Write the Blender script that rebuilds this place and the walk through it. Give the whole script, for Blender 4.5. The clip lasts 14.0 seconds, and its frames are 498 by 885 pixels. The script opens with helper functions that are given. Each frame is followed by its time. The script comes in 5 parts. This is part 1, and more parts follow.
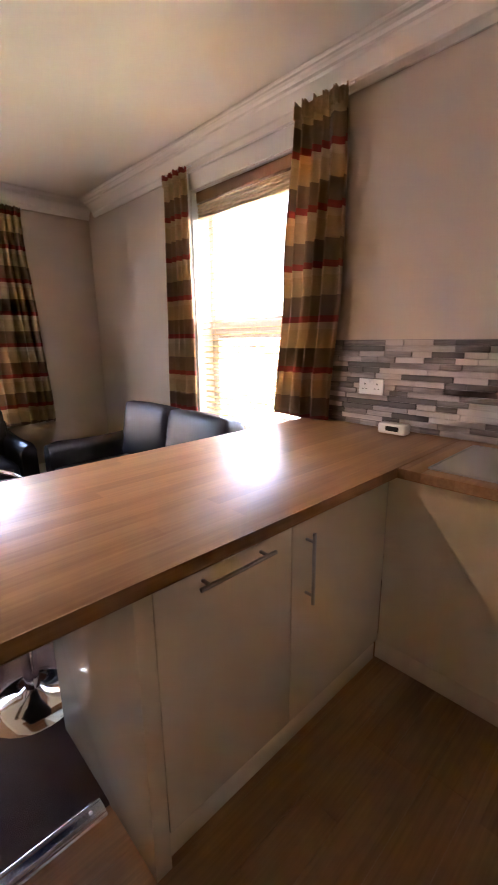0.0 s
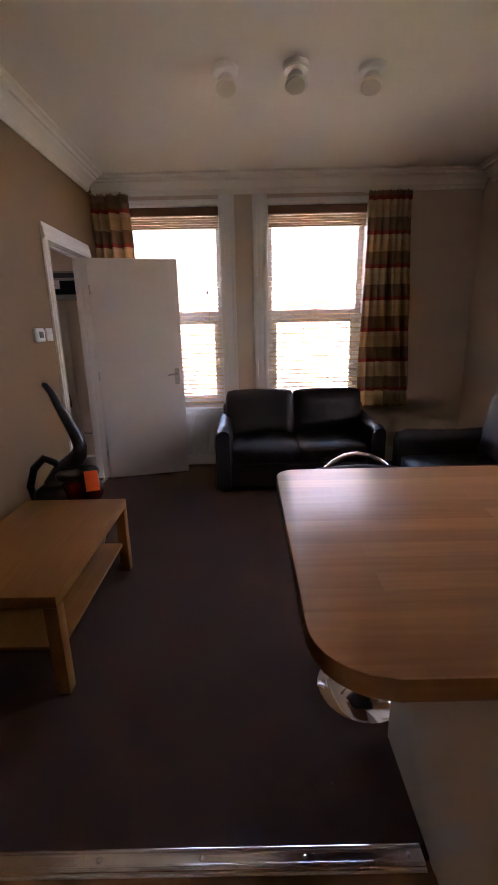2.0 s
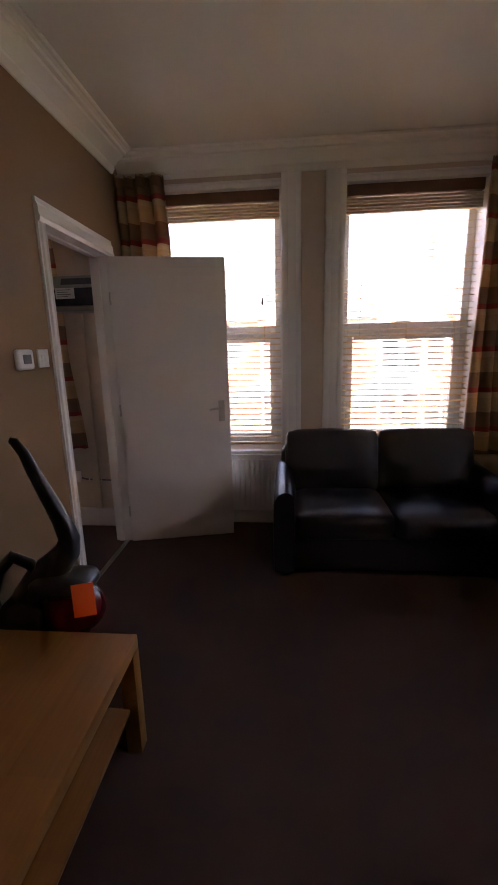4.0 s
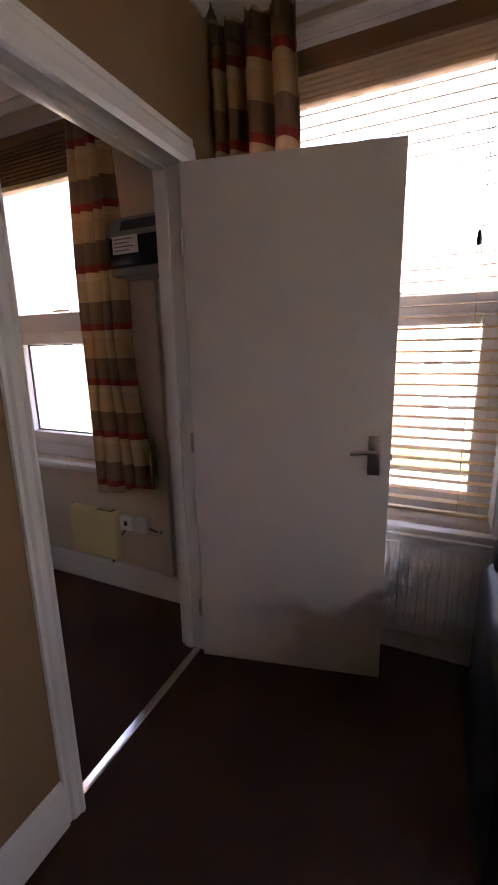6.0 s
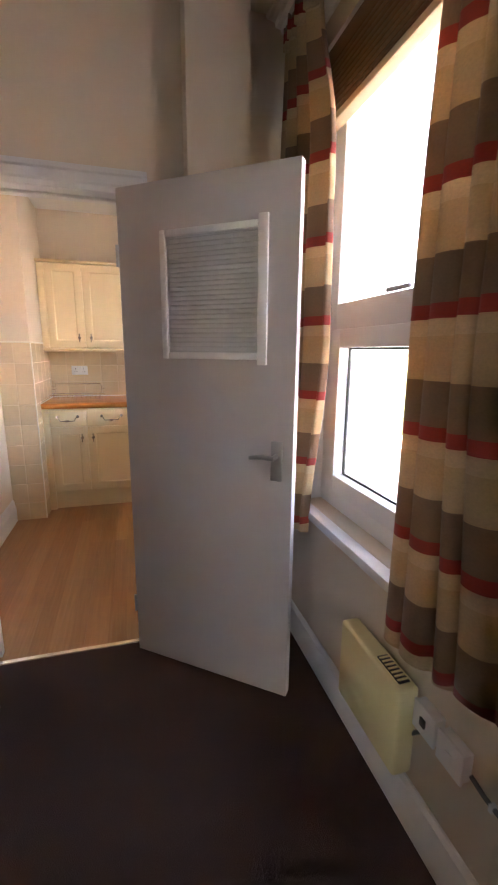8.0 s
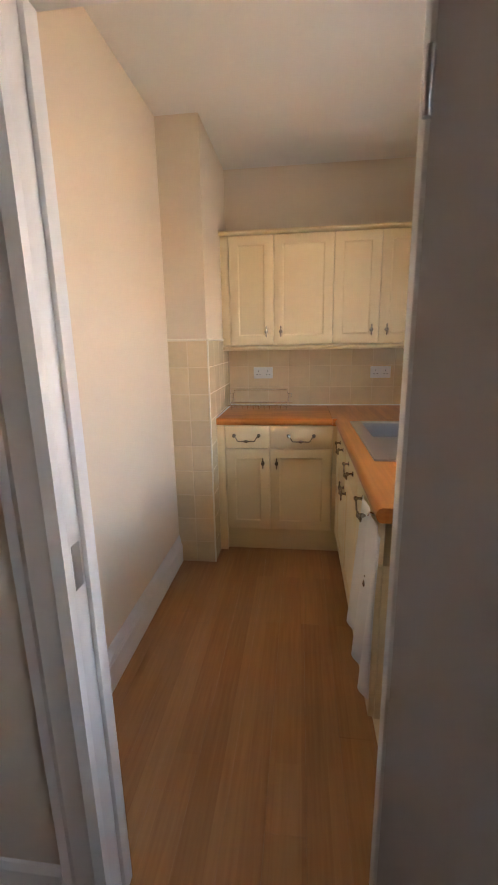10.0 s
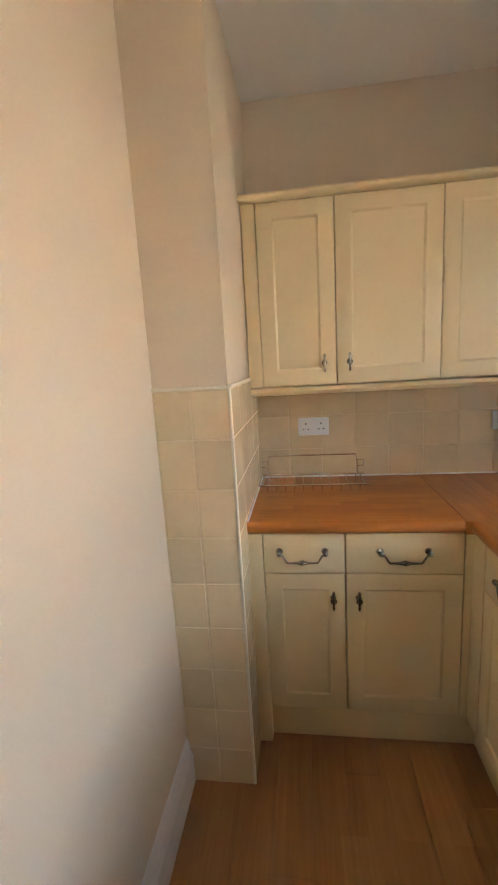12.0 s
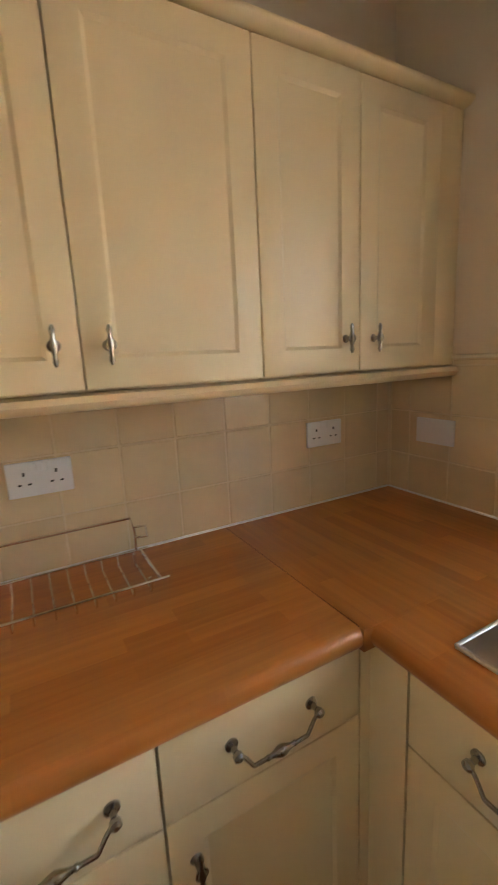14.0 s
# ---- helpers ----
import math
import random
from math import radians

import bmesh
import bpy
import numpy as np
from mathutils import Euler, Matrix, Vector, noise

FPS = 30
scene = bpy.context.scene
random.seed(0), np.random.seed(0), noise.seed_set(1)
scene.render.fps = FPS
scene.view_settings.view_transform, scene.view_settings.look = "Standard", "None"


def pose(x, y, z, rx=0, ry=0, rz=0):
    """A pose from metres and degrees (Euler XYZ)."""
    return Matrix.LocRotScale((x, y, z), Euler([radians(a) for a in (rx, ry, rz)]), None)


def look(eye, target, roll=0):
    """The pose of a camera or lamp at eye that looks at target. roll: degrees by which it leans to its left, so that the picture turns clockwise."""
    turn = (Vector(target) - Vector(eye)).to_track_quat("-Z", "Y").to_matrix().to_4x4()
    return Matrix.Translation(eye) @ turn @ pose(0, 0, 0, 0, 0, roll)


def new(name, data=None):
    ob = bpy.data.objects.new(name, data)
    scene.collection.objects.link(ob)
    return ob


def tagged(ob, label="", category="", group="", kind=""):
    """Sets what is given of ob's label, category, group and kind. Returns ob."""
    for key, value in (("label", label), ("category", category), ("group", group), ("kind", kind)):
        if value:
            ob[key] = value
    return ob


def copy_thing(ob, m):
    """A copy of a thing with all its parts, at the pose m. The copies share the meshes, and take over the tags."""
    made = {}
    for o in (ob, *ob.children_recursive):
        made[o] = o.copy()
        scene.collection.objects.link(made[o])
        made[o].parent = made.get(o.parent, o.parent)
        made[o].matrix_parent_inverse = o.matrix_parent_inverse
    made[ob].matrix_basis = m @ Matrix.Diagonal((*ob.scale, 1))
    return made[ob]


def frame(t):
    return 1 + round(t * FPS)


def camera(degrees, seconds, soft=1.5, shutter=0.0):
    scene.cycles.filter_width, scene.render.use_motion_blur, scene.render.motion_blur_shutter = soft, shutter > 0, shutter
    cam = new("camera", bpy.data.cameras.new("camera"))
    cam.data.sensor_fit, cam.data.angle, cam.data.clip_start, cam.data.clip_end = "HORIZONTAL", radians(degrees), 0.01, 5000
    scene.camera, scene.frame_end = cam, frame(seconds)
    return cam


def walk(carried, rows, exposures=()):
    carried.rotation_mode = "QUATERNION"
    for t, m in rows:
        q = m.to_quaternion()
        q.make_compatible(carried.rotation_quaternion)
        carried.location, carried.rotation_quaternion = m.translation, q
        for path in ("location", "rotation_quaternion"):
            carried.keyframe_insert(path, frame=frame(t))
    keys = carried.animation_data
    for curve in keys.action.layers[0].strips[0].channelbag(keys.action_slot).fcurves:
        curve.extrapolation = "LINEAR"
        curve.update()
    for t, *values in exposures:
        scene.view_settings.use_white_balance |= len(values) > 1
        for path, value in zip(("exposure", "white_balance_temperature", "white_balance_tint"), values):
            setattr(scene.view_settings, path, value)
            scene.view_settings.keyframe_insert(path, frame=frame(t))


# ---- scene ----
cam = camera(61.3, 14.0, soft=1.7, shutter=0.15)
PATH = [
    (0, (0.025, 0.072, 1.401), (-1.381, 1.41, 0.918), -0.7),
    (0.5, (-0.038, 0.057, 1.396), (-1.667, 1.112, 0.913), -0.0),
    (1, (-0.083, 0.038, 1.404), (-1.895, 0.732, 0.917), -0.8),
    (1.5, (-0.115, 0.021, 1.401), (-2.031, 0.32, 0.912), -0.9),
    (2, (-0.208, -0.028, 1.398), (-2.138, -0.031, 0.874), -1.2),
    (4.5, (-1.638, -0.281, 1.412), (-3.578, -0.545, 1.001), -0.7),
    (5, (-2.01, -0.308, 1.385), (-3.899, -0.809, 0.96), 0.8),
    (5.5, (-2.338, -0.36, 1.399), (-4.153, -1.064, 0.941), -0.5),
    (6, (-2.698, -0.494, 1.375), (-4.467, -1.313, 0.929), -1.2),
    (6.5, (-3.02, -0.598, 1.374), (-4.6, -1.735, 0.912), -0.4),
    (7, (-3.342, -0.762, 1.424), (-4.498, -2.335, 0.991), 0.7),
    (7.5, (-3.56, -0.979, 1.382), (-4.451, -2.727, 0.993), 0.0),
    (8, (-3.678, -1.266, 1.392), (-4.208, -3.147, 0.969), 0.5),
    (8.5, (-3.796, -1.551, 1.41), (-4.02, -3.501, 1.026), -0.7),
    (9, (-3.735, -1.853, 1.381), (-3.607, -3.807, 0.975), -1.3),
    (11.5, (-3.194, -3.346, 1.514), (-2.907, -5.265, 1.027), -1.6),
    (12, (-3.168, -3.679, 1.516), (-2.903, -5.627, 1.146), -3.4),
    (12.5, (-3.125, -3.925, 1.492), (-2.961, -5.867, 1.046), -2.8),
    (13, (-3.074, -4.198, 1.483), (-3.247, -6.147, 1.068), -1.8),
    (13.5, (-3.1, -4.39, 1.452), (-3.52, -6.29, 0.989), -1.7),
    (14, (-3.187, -4.58, 1.462), (-4.121, -6.304, 1.069), -2.8),
]
# the picture brightens and darkens as the camera turns
EXPOSE = [(0.0, 6.55, 6800, 29), (0.5, 6.1, 6550, 28), (1.0, 5.65, 6550, 28), (2.0, 5.15, 6950, 33), (5.0, 4.4, 7250, 35), (6.5, 4.65, 7200, 31), (7.0, 5.15, 7000, 25), (7.5, 5.4, 7000, 23), (8.0, 5.55, 7050, 21), (8.5, 5.6, 6900, 19), (9.0, 5.25, 7400, 18), (11.5, 4.95, 7350, 12), (12.5, 4.85, 7300, 9), (14.0, 4.75, 7450, 11)]
walk(cam, [(t, look(eye, target, roll)) for t, eye, target, roll in PATH], EXPOSE)

# ---- world, sun, exposure ----
w = bpy.data.worlds.new("sky")
scene.world = w
w.use_nodes = True
wn = w.node_tree.nodes
sky = wn.new("ShaderNodeTexSky")
sky.sky_type = "NISHITA"
sky.sun_disc = False
sky.sun_elevation = radians(42)
sky.sun_rotation = radians(90)
sky.air_density, sky.dust_density, sky.ozone_density = 1.2, 4.0, 1.0
wn["Background"].inputs[1].default_value = 0.15
w.node_tree.links.new(sky.outputs[0], wn["Background"].inputs[0])

sun = new("sun", bpy.data.lights.new("sun", "SUN"))
sun.data.energy, sun.data.angle, sun.data.color = 1.3, radians(14), (1.0, 0.95, 0.88)
sun.matrix_basis = look((30, -6, 30), (0, 0, 0))


# ---- materials ----
def srgb(r, g, b):
    return tuple((v / 255 / 12.92) if v / 255 <= 0.04045 else ((v / 255 + 0.055) / 1.055) ** 2.4 for v in (r, g, b)) + (1.0,)


def shade(c, k):
    return tuple(min(1.0, v * k) for v in c[:3]) + (1.0,)


def material(name, base, rough=0.5, metal=0.0, vary=0.08, size=3.0, fine=60.0, bump=0.1, depth=0.002, coat=0.0, spec=0.5, island=0.0, stretch=None):
    """A surface with large soft stains, fine grain in colour and gloss, and a fine relief."""
    m = bpy.data.materials.new(name)
    m.use_nodes = True
    t, n = m.node_tree, m.node_tree.nodes
    bsdf = n["Principled BSDF"]
    co = n.new("ShaderNodeTexCoord")
    mp = n.new("ShaderNodeMapping")
    if stretch:
        mp.inputs["Scale"].default_value = stretch
    geo = n.new("ShaderNodeNewGeometry")
    t.links.new(geo.outputs["Position"], mp.inputs["Vector"])
    big, small = n.new("ShaderNodeTexNoise"), n.new("ShaderNodeTexNoise")
    big.inputs["Scale"].default_value, small.inputs["Scale"].default_value = size, fine
    big.inputs["Detail"].default_value, small.inputs["Detail"].default_value = 4, 5
    for k in (big, small):
        t.links.new(mp.outputs[0], k.inputs["Vector"])
    mix = n.new("ShaderNodeMix")
    mix.data_type = "RGBA"
    mix.inputs[6].default_value, mix.inputs[7].default_value = shade(base, 1 - vary), shade(base, 1 + vary)
    add = n.new("ShaderNodeMath")
    add.operation = "MULTIPLY_ADD"
    t.links.new(small.outputs[0], add.inputs[0])
    add.inputs[1].default_value = 0.45
    sc = n.new("ShaderNodeMath")
    sc.operation = "MULTIPLY_ADD"
    t.links.new(big.outputs[0], sc.inputs[0])
    sc.inputs[1].default_value, sc.inputs[2].default_value = 1.6, -0.52
    t.links.new(sc.outputs[0], add.inputs[2])
    last = add.outputs[0]
    if island:
        info = n.new("ShaderNodeObjectInfo")
        ra = n.new("ShaderNodeMath")
        ra.operation = "MULTIPLY_ADD"
        t.links.new(info.outputs["Random"], ra.inputs[0])
        ra.inputs[1].default_value = island
        t.links.new(last, ra.inputs[2])
        ra2 = n.new("ShaderNodeMath")
        ra2.operation = "SUBTRACT"
        t.links.new(ra.outputs[0], ra2.inputs[0])
        ra2.inputs[1].default_value = island * 0.5
        last = ra2.outputs[0]
    t.links.new(last, mix.inputs[0])
    t.links.new(mix.outputs[2], bsdf.inputs["Base Color"])
    rr = n.new("ShaderNodeMapRange")
    rr.inputs[3].default_value, rr.inputs[4].default_value = max(0.02, rough - 0.07), min(1.0, rough + 0.07)
    t.links.new(big.outputs[0], rr.inputs[0])
    t.links.new(rr.outputs[0], bsdf.inputs["Roughness"])
    bsdf.inputs["Metallic"].default_value = metal
    bsdf.inputs["Specular IOR Level"].default_value = spec
    bsdf.inputs["Coat Weight"].default_value = coat
    bsdf.inputs["Coat Roughness"].default_value = 0.12
    if bump:
        b = n.new("ShaderNodeBump")
        b.inputs["Strength"].default_value, b.inputs["Distance"].default_value = bump, depth
        t.links.new(small.outputs[0], b.inputs["Height"])
        t.links.new(b.outputs[0], bsdf.inputs["Normal"])
    return m


def wood(name, dark, light, along, rough=0.35, stave=0.045, length=0.5, coat=0.0):
    """Strips of timber glued side by side, with grain along x or y."""
    m = bpy.data.materials.new(name)
    m.use_nodes = True
    t, n = m.node_tree, m.node_tree.nodes
    bsdf = n["Principled BSDF"]
    geo = n.new("ShaderNodeNewGeometry")
    mp = n.new("ShaderNodeMapping")
    t.links.new(geo.outputs["Position"], mp.inputs["Vector"])
    if along == "y":
        mp.inputs["Rotation"].default_value = (0, 0, radians(90))
    brick = n.new("ShaderNodeTexBrick")
    brick.inputs["Scale"].default_value = 1.0
    brick.inputs["Brick Width"].default_value, brick.inputs["Row Height"].default_value = length, stave
    brick.inputs["Mortar Size"].default_value, brick.inputs["Bias"].default_value = 0.0, 0.0
    brick.inputs["Color1"].default_value, brick.inputs["Color2"].default_value = (0, 0, 0, 1), (1, 1, 1, 1)
    brick.offset = 0.37
    t.links.new(mp.outputs[0], brick.inputs["Vector"])
    st = n.new("ShaderNodeMapping")
    st.inputs["Scale"].default_value = (2.5, 45, 45)
    t.links.new(mp.outputs[0], st.inputs["Vector"])
    grain = n.new("ShaderNodeTexNoise")
    grain.inputs["Scale"].default_value, grain.inputs["Detail"].default_value = 1.6, 6
    t.links.new(st.outputs[0], grain.inputs["Vector"])
    s1 = n.new("ShaderNodeMath")
    s1.operation = "MULTIPLY"
    t.links.new(brick.outputs["Color"], s1.inputs[0])
    s1.inputs[1].default_value = 0.45
    s2 = n.new("ShaderNodeMath")
    s2.operation = "MULTIPLY_ADD"
    t.links.new(grain.outputs[0], s2.inputs[0])
    s2.inputs[1].default_value = 0.9
    t.links.new(s1.outputs[0], s2.inputs[2])
    mix = n.new("ShaderNodeMix")
    mix.data_type = "RGBA"
    mix.inputs[6].default_value, mix.inputs[7].default_value = dark, light
    cl = n.new("ShaderNodeMath")
    cl.operation, cl.use_clamp = "SUBTRACT", True
    t.links.new(s2.outputs[0], cl.inputs[0])
    cl.inputs[1].default_value = 0.18
    t.links.new(cl.outputs[0], mix.inputs[0])
    t.links.new(mix.outputs[2], bsdf.inputs["Base Color"])
    bsdf.inputs["Roughness"].default_value = rough
    bsdf.inputs["Coat Weight"].default_value = coat
    b = n.new("ShaderNodeBump")
    b.inputs["Strength"].default_value, b.inputs["Distance"].default_value = 0.08, 0.001
    t.links.new(grain.outputs[0], b.inputs["Height"])
    t.links.new(b.outputs[0], bsdf.inputs["Normal"])
    return m


def striped_cloth(name, period, thin):
    """Curtain cloth: bands of cream and taupe with a thin red line, at a steady period."""
    m = bpy.data.materials.new(name)
    m.use_nodes = True
    t, n = m.node_tree, m.node_tree.nodes
    bsdf = n["Principled BSDF"]
    geo = n.new("ShaderNodeNewGeometry")
    own = n.new("ShaderNodeTexCoord")
    sep = n.new("ShaderNodeSeparateXYZ")
    t.links.new(own.outputs["Object"], sep.inputs[0])
    d = n.new("ShaderNodeMath")
    d.operation = "MULTIPLY_ADD"
    t.links.new(sep.outputs[2], d.inputs[0])
    d.inputs[1].default_value, d.inputs[2].default_value = 1 / period, 0.0
    f = n.new("ShaderNodeMath")
    f.operation = "FRACT"
    t.links.new(d.outputs[0], f.inputs[0])
    ramp = n.new("ShaderNodeValToRGB")
    ramp.color_ramp.interpolation = "CONSTANT"
    e = ramp.color_ramp.elements
    e[0].position, e[0].color = 0.0, srgb(164, 42, 36)
    e[1].position, e[1].color = 0.12, srgb(136, 104, 80)
    for p, c in ((0.5, srgb(204, 170, 128)), (0.86, srgb(214, 184, 144))):
        k = e.new(p)
        k.color = c
    t.links.new(f.outputs[0], ramp.inputs[0])
    weave = n.new("ShaderNodeTexNoise")
    weave.inputs["Scale"].default_value, weave.inputs["Detail"].default_value = 180, 3
    t.links.new(geo.outputs["Position"], weave.inputs["Vector"])
    soft = n.new("ShaderNodeTexNoise")
    soft.inputs["Scale"].default_value = 5
    t.links.new(geo.outputs["Position"], soft.inputs["Vector"])
    k1 = n.new("ShaderNodeMath")
    k1.operation = "MULTIPLY_ADD"
    t.links.new(weave.outputs[0], k1.inputs[0])
    k1.inputs[1].default_value, k1.inputs[2].default_value = 0.35, 0.62
    k2 = n.new("ShaderNodeMath")
    k2.operation = "MULTIPLY_ADD"
    t.links.new(soft.outputs[0], k2.inputs[0])
    k2.inputs[1].default_value = 0.35
    t.links.new(k1.outputs[0], k2.inputs[2])
    mul = n.new("ShaderNodeMix")
    mul.data_type, mul.blend_type = "RGBA", "MULTIPLY"
    mul.inputs[0].default_value = 1.0
    t.links.new(ramp.outputs[0], mul.inputs[6])
    t.links.new(k2.outputs[0], mul.inputs[7])
    t.links.new(mul.outputs[2], bsdf.inputs["Base Color"])
    bsdf.inputs["Roughness"].default_value = 0.85
    bsdf.inputs["Sheen Weight"].default_value = 0.2
    tr = n.new("ShaderNodeBsdfTranslucent")
    pale = n.new("ShaderNodeMix")
    pale.data_type = "RGBA"
    pale.inputs[0].default_value = 0.2
    t.links.new(mul.outputs[2], pale.inputs[6])
    pale.inputs[7].default_value = srgb(240, 222, 190)
    t.links.new(pale.outputs[2], tr.inputs[0])
    ms = n.new("ShaderNodeMixShader")
    ms.inputs[0].default_value = thin
    t.links.new(bsdf.outputs[0], ms.inputs[1])
    t.links.new(tr.outputs[0], ms.inputs[2])
    t.links.new(ms.outputs[0], n["Material Output"].inputs[0])
    b = n.new("ShaderNodeBump")
    b.inputs["Strength"].default_value, b.inputs["Distance"].default_value = 0.2, 0.001
    t.links.new(weave.outputs[0], b.inputs["Height"])
    t.links.new(b.outputs[0], bsdf.inputs["Normal"])
    return m


def glass_material(name, rough=0.0, tint=(1, 1, 1, 1)):
    m = bpy.data.materials.new(name)
    m.use_nodes = True
    b = m.node_tree.nodes["Principled BSDF"]
    b.inputs["Base Color"].default_value = tint
    b.inputs["Transmission Weight"].default_value = 1.0
    b.inputs["Roughness"].default_value, b.inputs["IOR"].default_value = rough, 1.45
    return m


def glow(name, color, strength):
    m = bpy.data.materials.new(name)
    m.use_nodes = True
    b = m.node_tree.nodes["Principled BSDF"]
    b.inputs["Emission Color"].default_value, b.inputs["Emission Strength"].default_value = color, strength
    return m


WALL_BEIGE = material("beige_wall_paint", srgb(206, 188, 170), 0.75, vary=0.04, size=1.2, fine=90, bump=0.12)
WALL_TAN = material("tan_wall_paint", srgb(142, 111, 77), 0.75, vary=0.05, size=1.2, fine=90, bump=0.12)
WALL_HALL = material("hall_wall_paint", srgb(226, 210, 190), 0.75, vary=0.04, size=1.2, fine=90, bump=0.12)
WALL_CREAM = material("cream_kitchen_paint", srgb(228, 211, 188), 0.7, vary=0.04, size=1.2, fine=90, bump=0.12)
CEIL = material("ceiling_paint", srgb(238, 233, 224), 0.85, vary=0.03, size=0.9, fine=70, bump=0.15)
WHITE = material("white_gloss_paint", srgb(232, 229, 226), 0.35, vary=0.03, size=2.5, fine=40, bump=0.06)
DOORG = material("grey_white_door_paint", srgb(206, 197, 194), 0.42, vary=0.04, size=1.6, fine=30, bump=0.06)
DOORW = material("white_door_paint", srgb(230, 223, 220), 0.42, vary=0.04, size=1.6, fine=30, bump=0.06)
UPVC = material("white_plastic", srgb(238, 238, 238), 0.3, vary=0.02, size=2, fine=30, bump=0.02)
CARPET = material("brown_carpet", srgb(78, 59, 52), 0.95, vary=0.16, size=2.0, fine=420, bump=0.7, depth=0.006, spec=0.1)
SKIRT = WHITE
TOP1 = wood("oak_laminate_worktop", srgb(142, 94, 54), srgb(190, 138, 88), "y", 0.43, 0.06, 0.6)
TOP2 = wood("orange_laminate_worktop", srgb(170, 98, 44), srgb(212, 139, 72), "x", 0.3, 0.042, 0.3)
TOP2B = wood("orange_laminate_worktop_side", srgb(170, 98, 44), srgb(212, 139, 72), "y", 0.3, 0.042, 0.3)
FLOOR1 = wood("dark_oak_floor", srgb(108, 74, 46), srgb(170, 126, 84), "y", 0.35, 0.19, 1.2)
FLOOR2 = wood("oak_laminate_floor", srgb(158, 106, 64), srgb(196, 144, 98), "y", 0.32, 0.09, 1.2)
SEAM = material("worktop_seam", srgb(120, 62, 26), 0.6, vary=0.1, bump=0.0)
TABLEW = wood("oak_veneer", srgb(120, 74, 30), srgb(154, 101, 47), "x", 0.4, 0.3, 2.0)
GLOSSCREAM = material("cream_gloss_front", srgb(240, 226, 201), 0.12, vary=0.02, size=2, fine=20, bump=0.0, coat=0.4)
SHAKER = material("cream_painted_front", srgb(242, 221, 180), 0.34, vary=0.03, size=2, fine=25, bump=0.04)
LEATHER = material("dark_brown_leather", srgb(24, 19, 20), 0.52, vary=0.15, size=5, fine=160, bump=0.25, depth=0.002)
CHROME = material("polished_chrome", (0.8, 0.8, 0.82, 1), 0.09, metal=1.0, vary=0.03, bump=0.0)
STEEL = material("brushed_steel", (0.55, 0.54, 0.53, 1), 0.3, metal=1.0, vary=0.06, fine=120, bump=0.04)
ALU = material("aluminium_strip", (0.82, 0.82, 0.83, 1), 0.16, metal=1.0, vary=0.12, size=14, fine=200, bump=0.15)
PEWTER = material("antique_pewter", (0.36, 0.33, 0.3, 1), 0.17, metal=1.0, vary=0.25, size=60, fine=200, bump=0.2)
BLACK = material("black_plastic", srgb(30, 30, 32), 0.35, vary=0.1, bump=0.05)
GREYP = material("grey_plastic", srgb(70, 72, 78), 0.4, vary=0.08, bump=0.05)
DARKP = material("charcoal_plastic", srgb(42, 43, 47), 0.4, vary=0.1, bump=0.05)
RED = material("red_plastic", srgb(74, 10, 14), 0.25, vary=0.08, bump=0.02)
ORANGE = material("orange_card", srgb(255, 96, 24), 0.6, vary=0.04, bump=0.02)
BLINDW = material("wooden_blind", srgb(214, 186, 146), 0.5, vary=0.1, size=4, fine=40, bump=0.05, stretch=(1, 1, 8))
BLINDD = material("brown_blind_rail", srgb(126, 88, 52), 0.5, vary=0.12, size=4, fine=40, bump=0.05, stretch=(1, 1, 8))
SLATM = material("thin_blind_slat", srgb(214, 186, 142), 0.5, vary=0.08, size=4, fine=40, bump=0.0)
st_ = SLATM.node_tree
sl_t, sl_m = st_.nodes.new("ShaderNodeBsdfTranslucent"), st_.nodes.new("ShaderNodeMixShader")
sl_t.inputs[0].default_value, sl_m.inputs[0].default_value = srgb(232, 214, 184), 0.35
st_.links.new(st_.nodes["Principled BSDF"].outputs[0], sl_m.inputs[1])
st_.links.new(sl_t.outputs[0], sl_m.inputs[2])
st_.links.new(sl_m.outputs[0], st_.nodes["Material Output"].inputs[0])
CLOTH = striped_cloth("striped_curtain_cloth", 0.287, 0.45)
CLOTH_HALL = striped_cloth("striped_hall_curtain_cloth", 0.266, 0.28)
GLASS = glass_material("window_glass")
# grey tint added to cut the daylight that reaches the lounge
GLASS_DIM = glass_material("dimming_window_glass", 0.0, (0.86, 0.865, 0.86, 1))
REED = glass_material("reeded_door_glass", 0.22, (0.97, 0.97, 0.96, 1))
REED.node_tree.nodes["Principled BSDF"].inputs["Transmission Weight"].default_value = 0.25
TILE = material("beige_ceramic_tile", srgb(228, 205, 168), 0.22, vary=0.07, size=7, fine=40, bump=0.05, island=0.9)
GROUT = material("pale_grout", srgb(230, 210, 178), 0.85, vary=0.06, fine=150, bump=0.2)
STONE = material("grey_stone_mosaic", srgb(158, 147, 140), 0.4, vary=0.6, size=9, fine=70, bump=0.2, island=1.7, stretch=(0.3, 1, 3))
HEATER = material("ivory_heater_enamel", srgb(226, 214, 160), 0.4, vary=0.04, bump=0.02)
TRIMC = material("ivory_tile_trim", srgb(238, 228, 208), 0.4, vary=0.03, bump=0.0)
LABEL = material("white_paper", srgb(235, 232, 228), 0.7, vary=0.03, bump=0.02)
INK = material("grey_print", srgb(120, 118, 118), 0.7, vary=0.03, bump=0.0)
CUCASE = material("grey_steel_case", srgb(158, 156, 148), 0.45, vary=0.04, bump=0.03)
CUDARK = material("smoked_cover", srgb(38, 42, 52), 0.2, vary=0.06, bump=0.0)
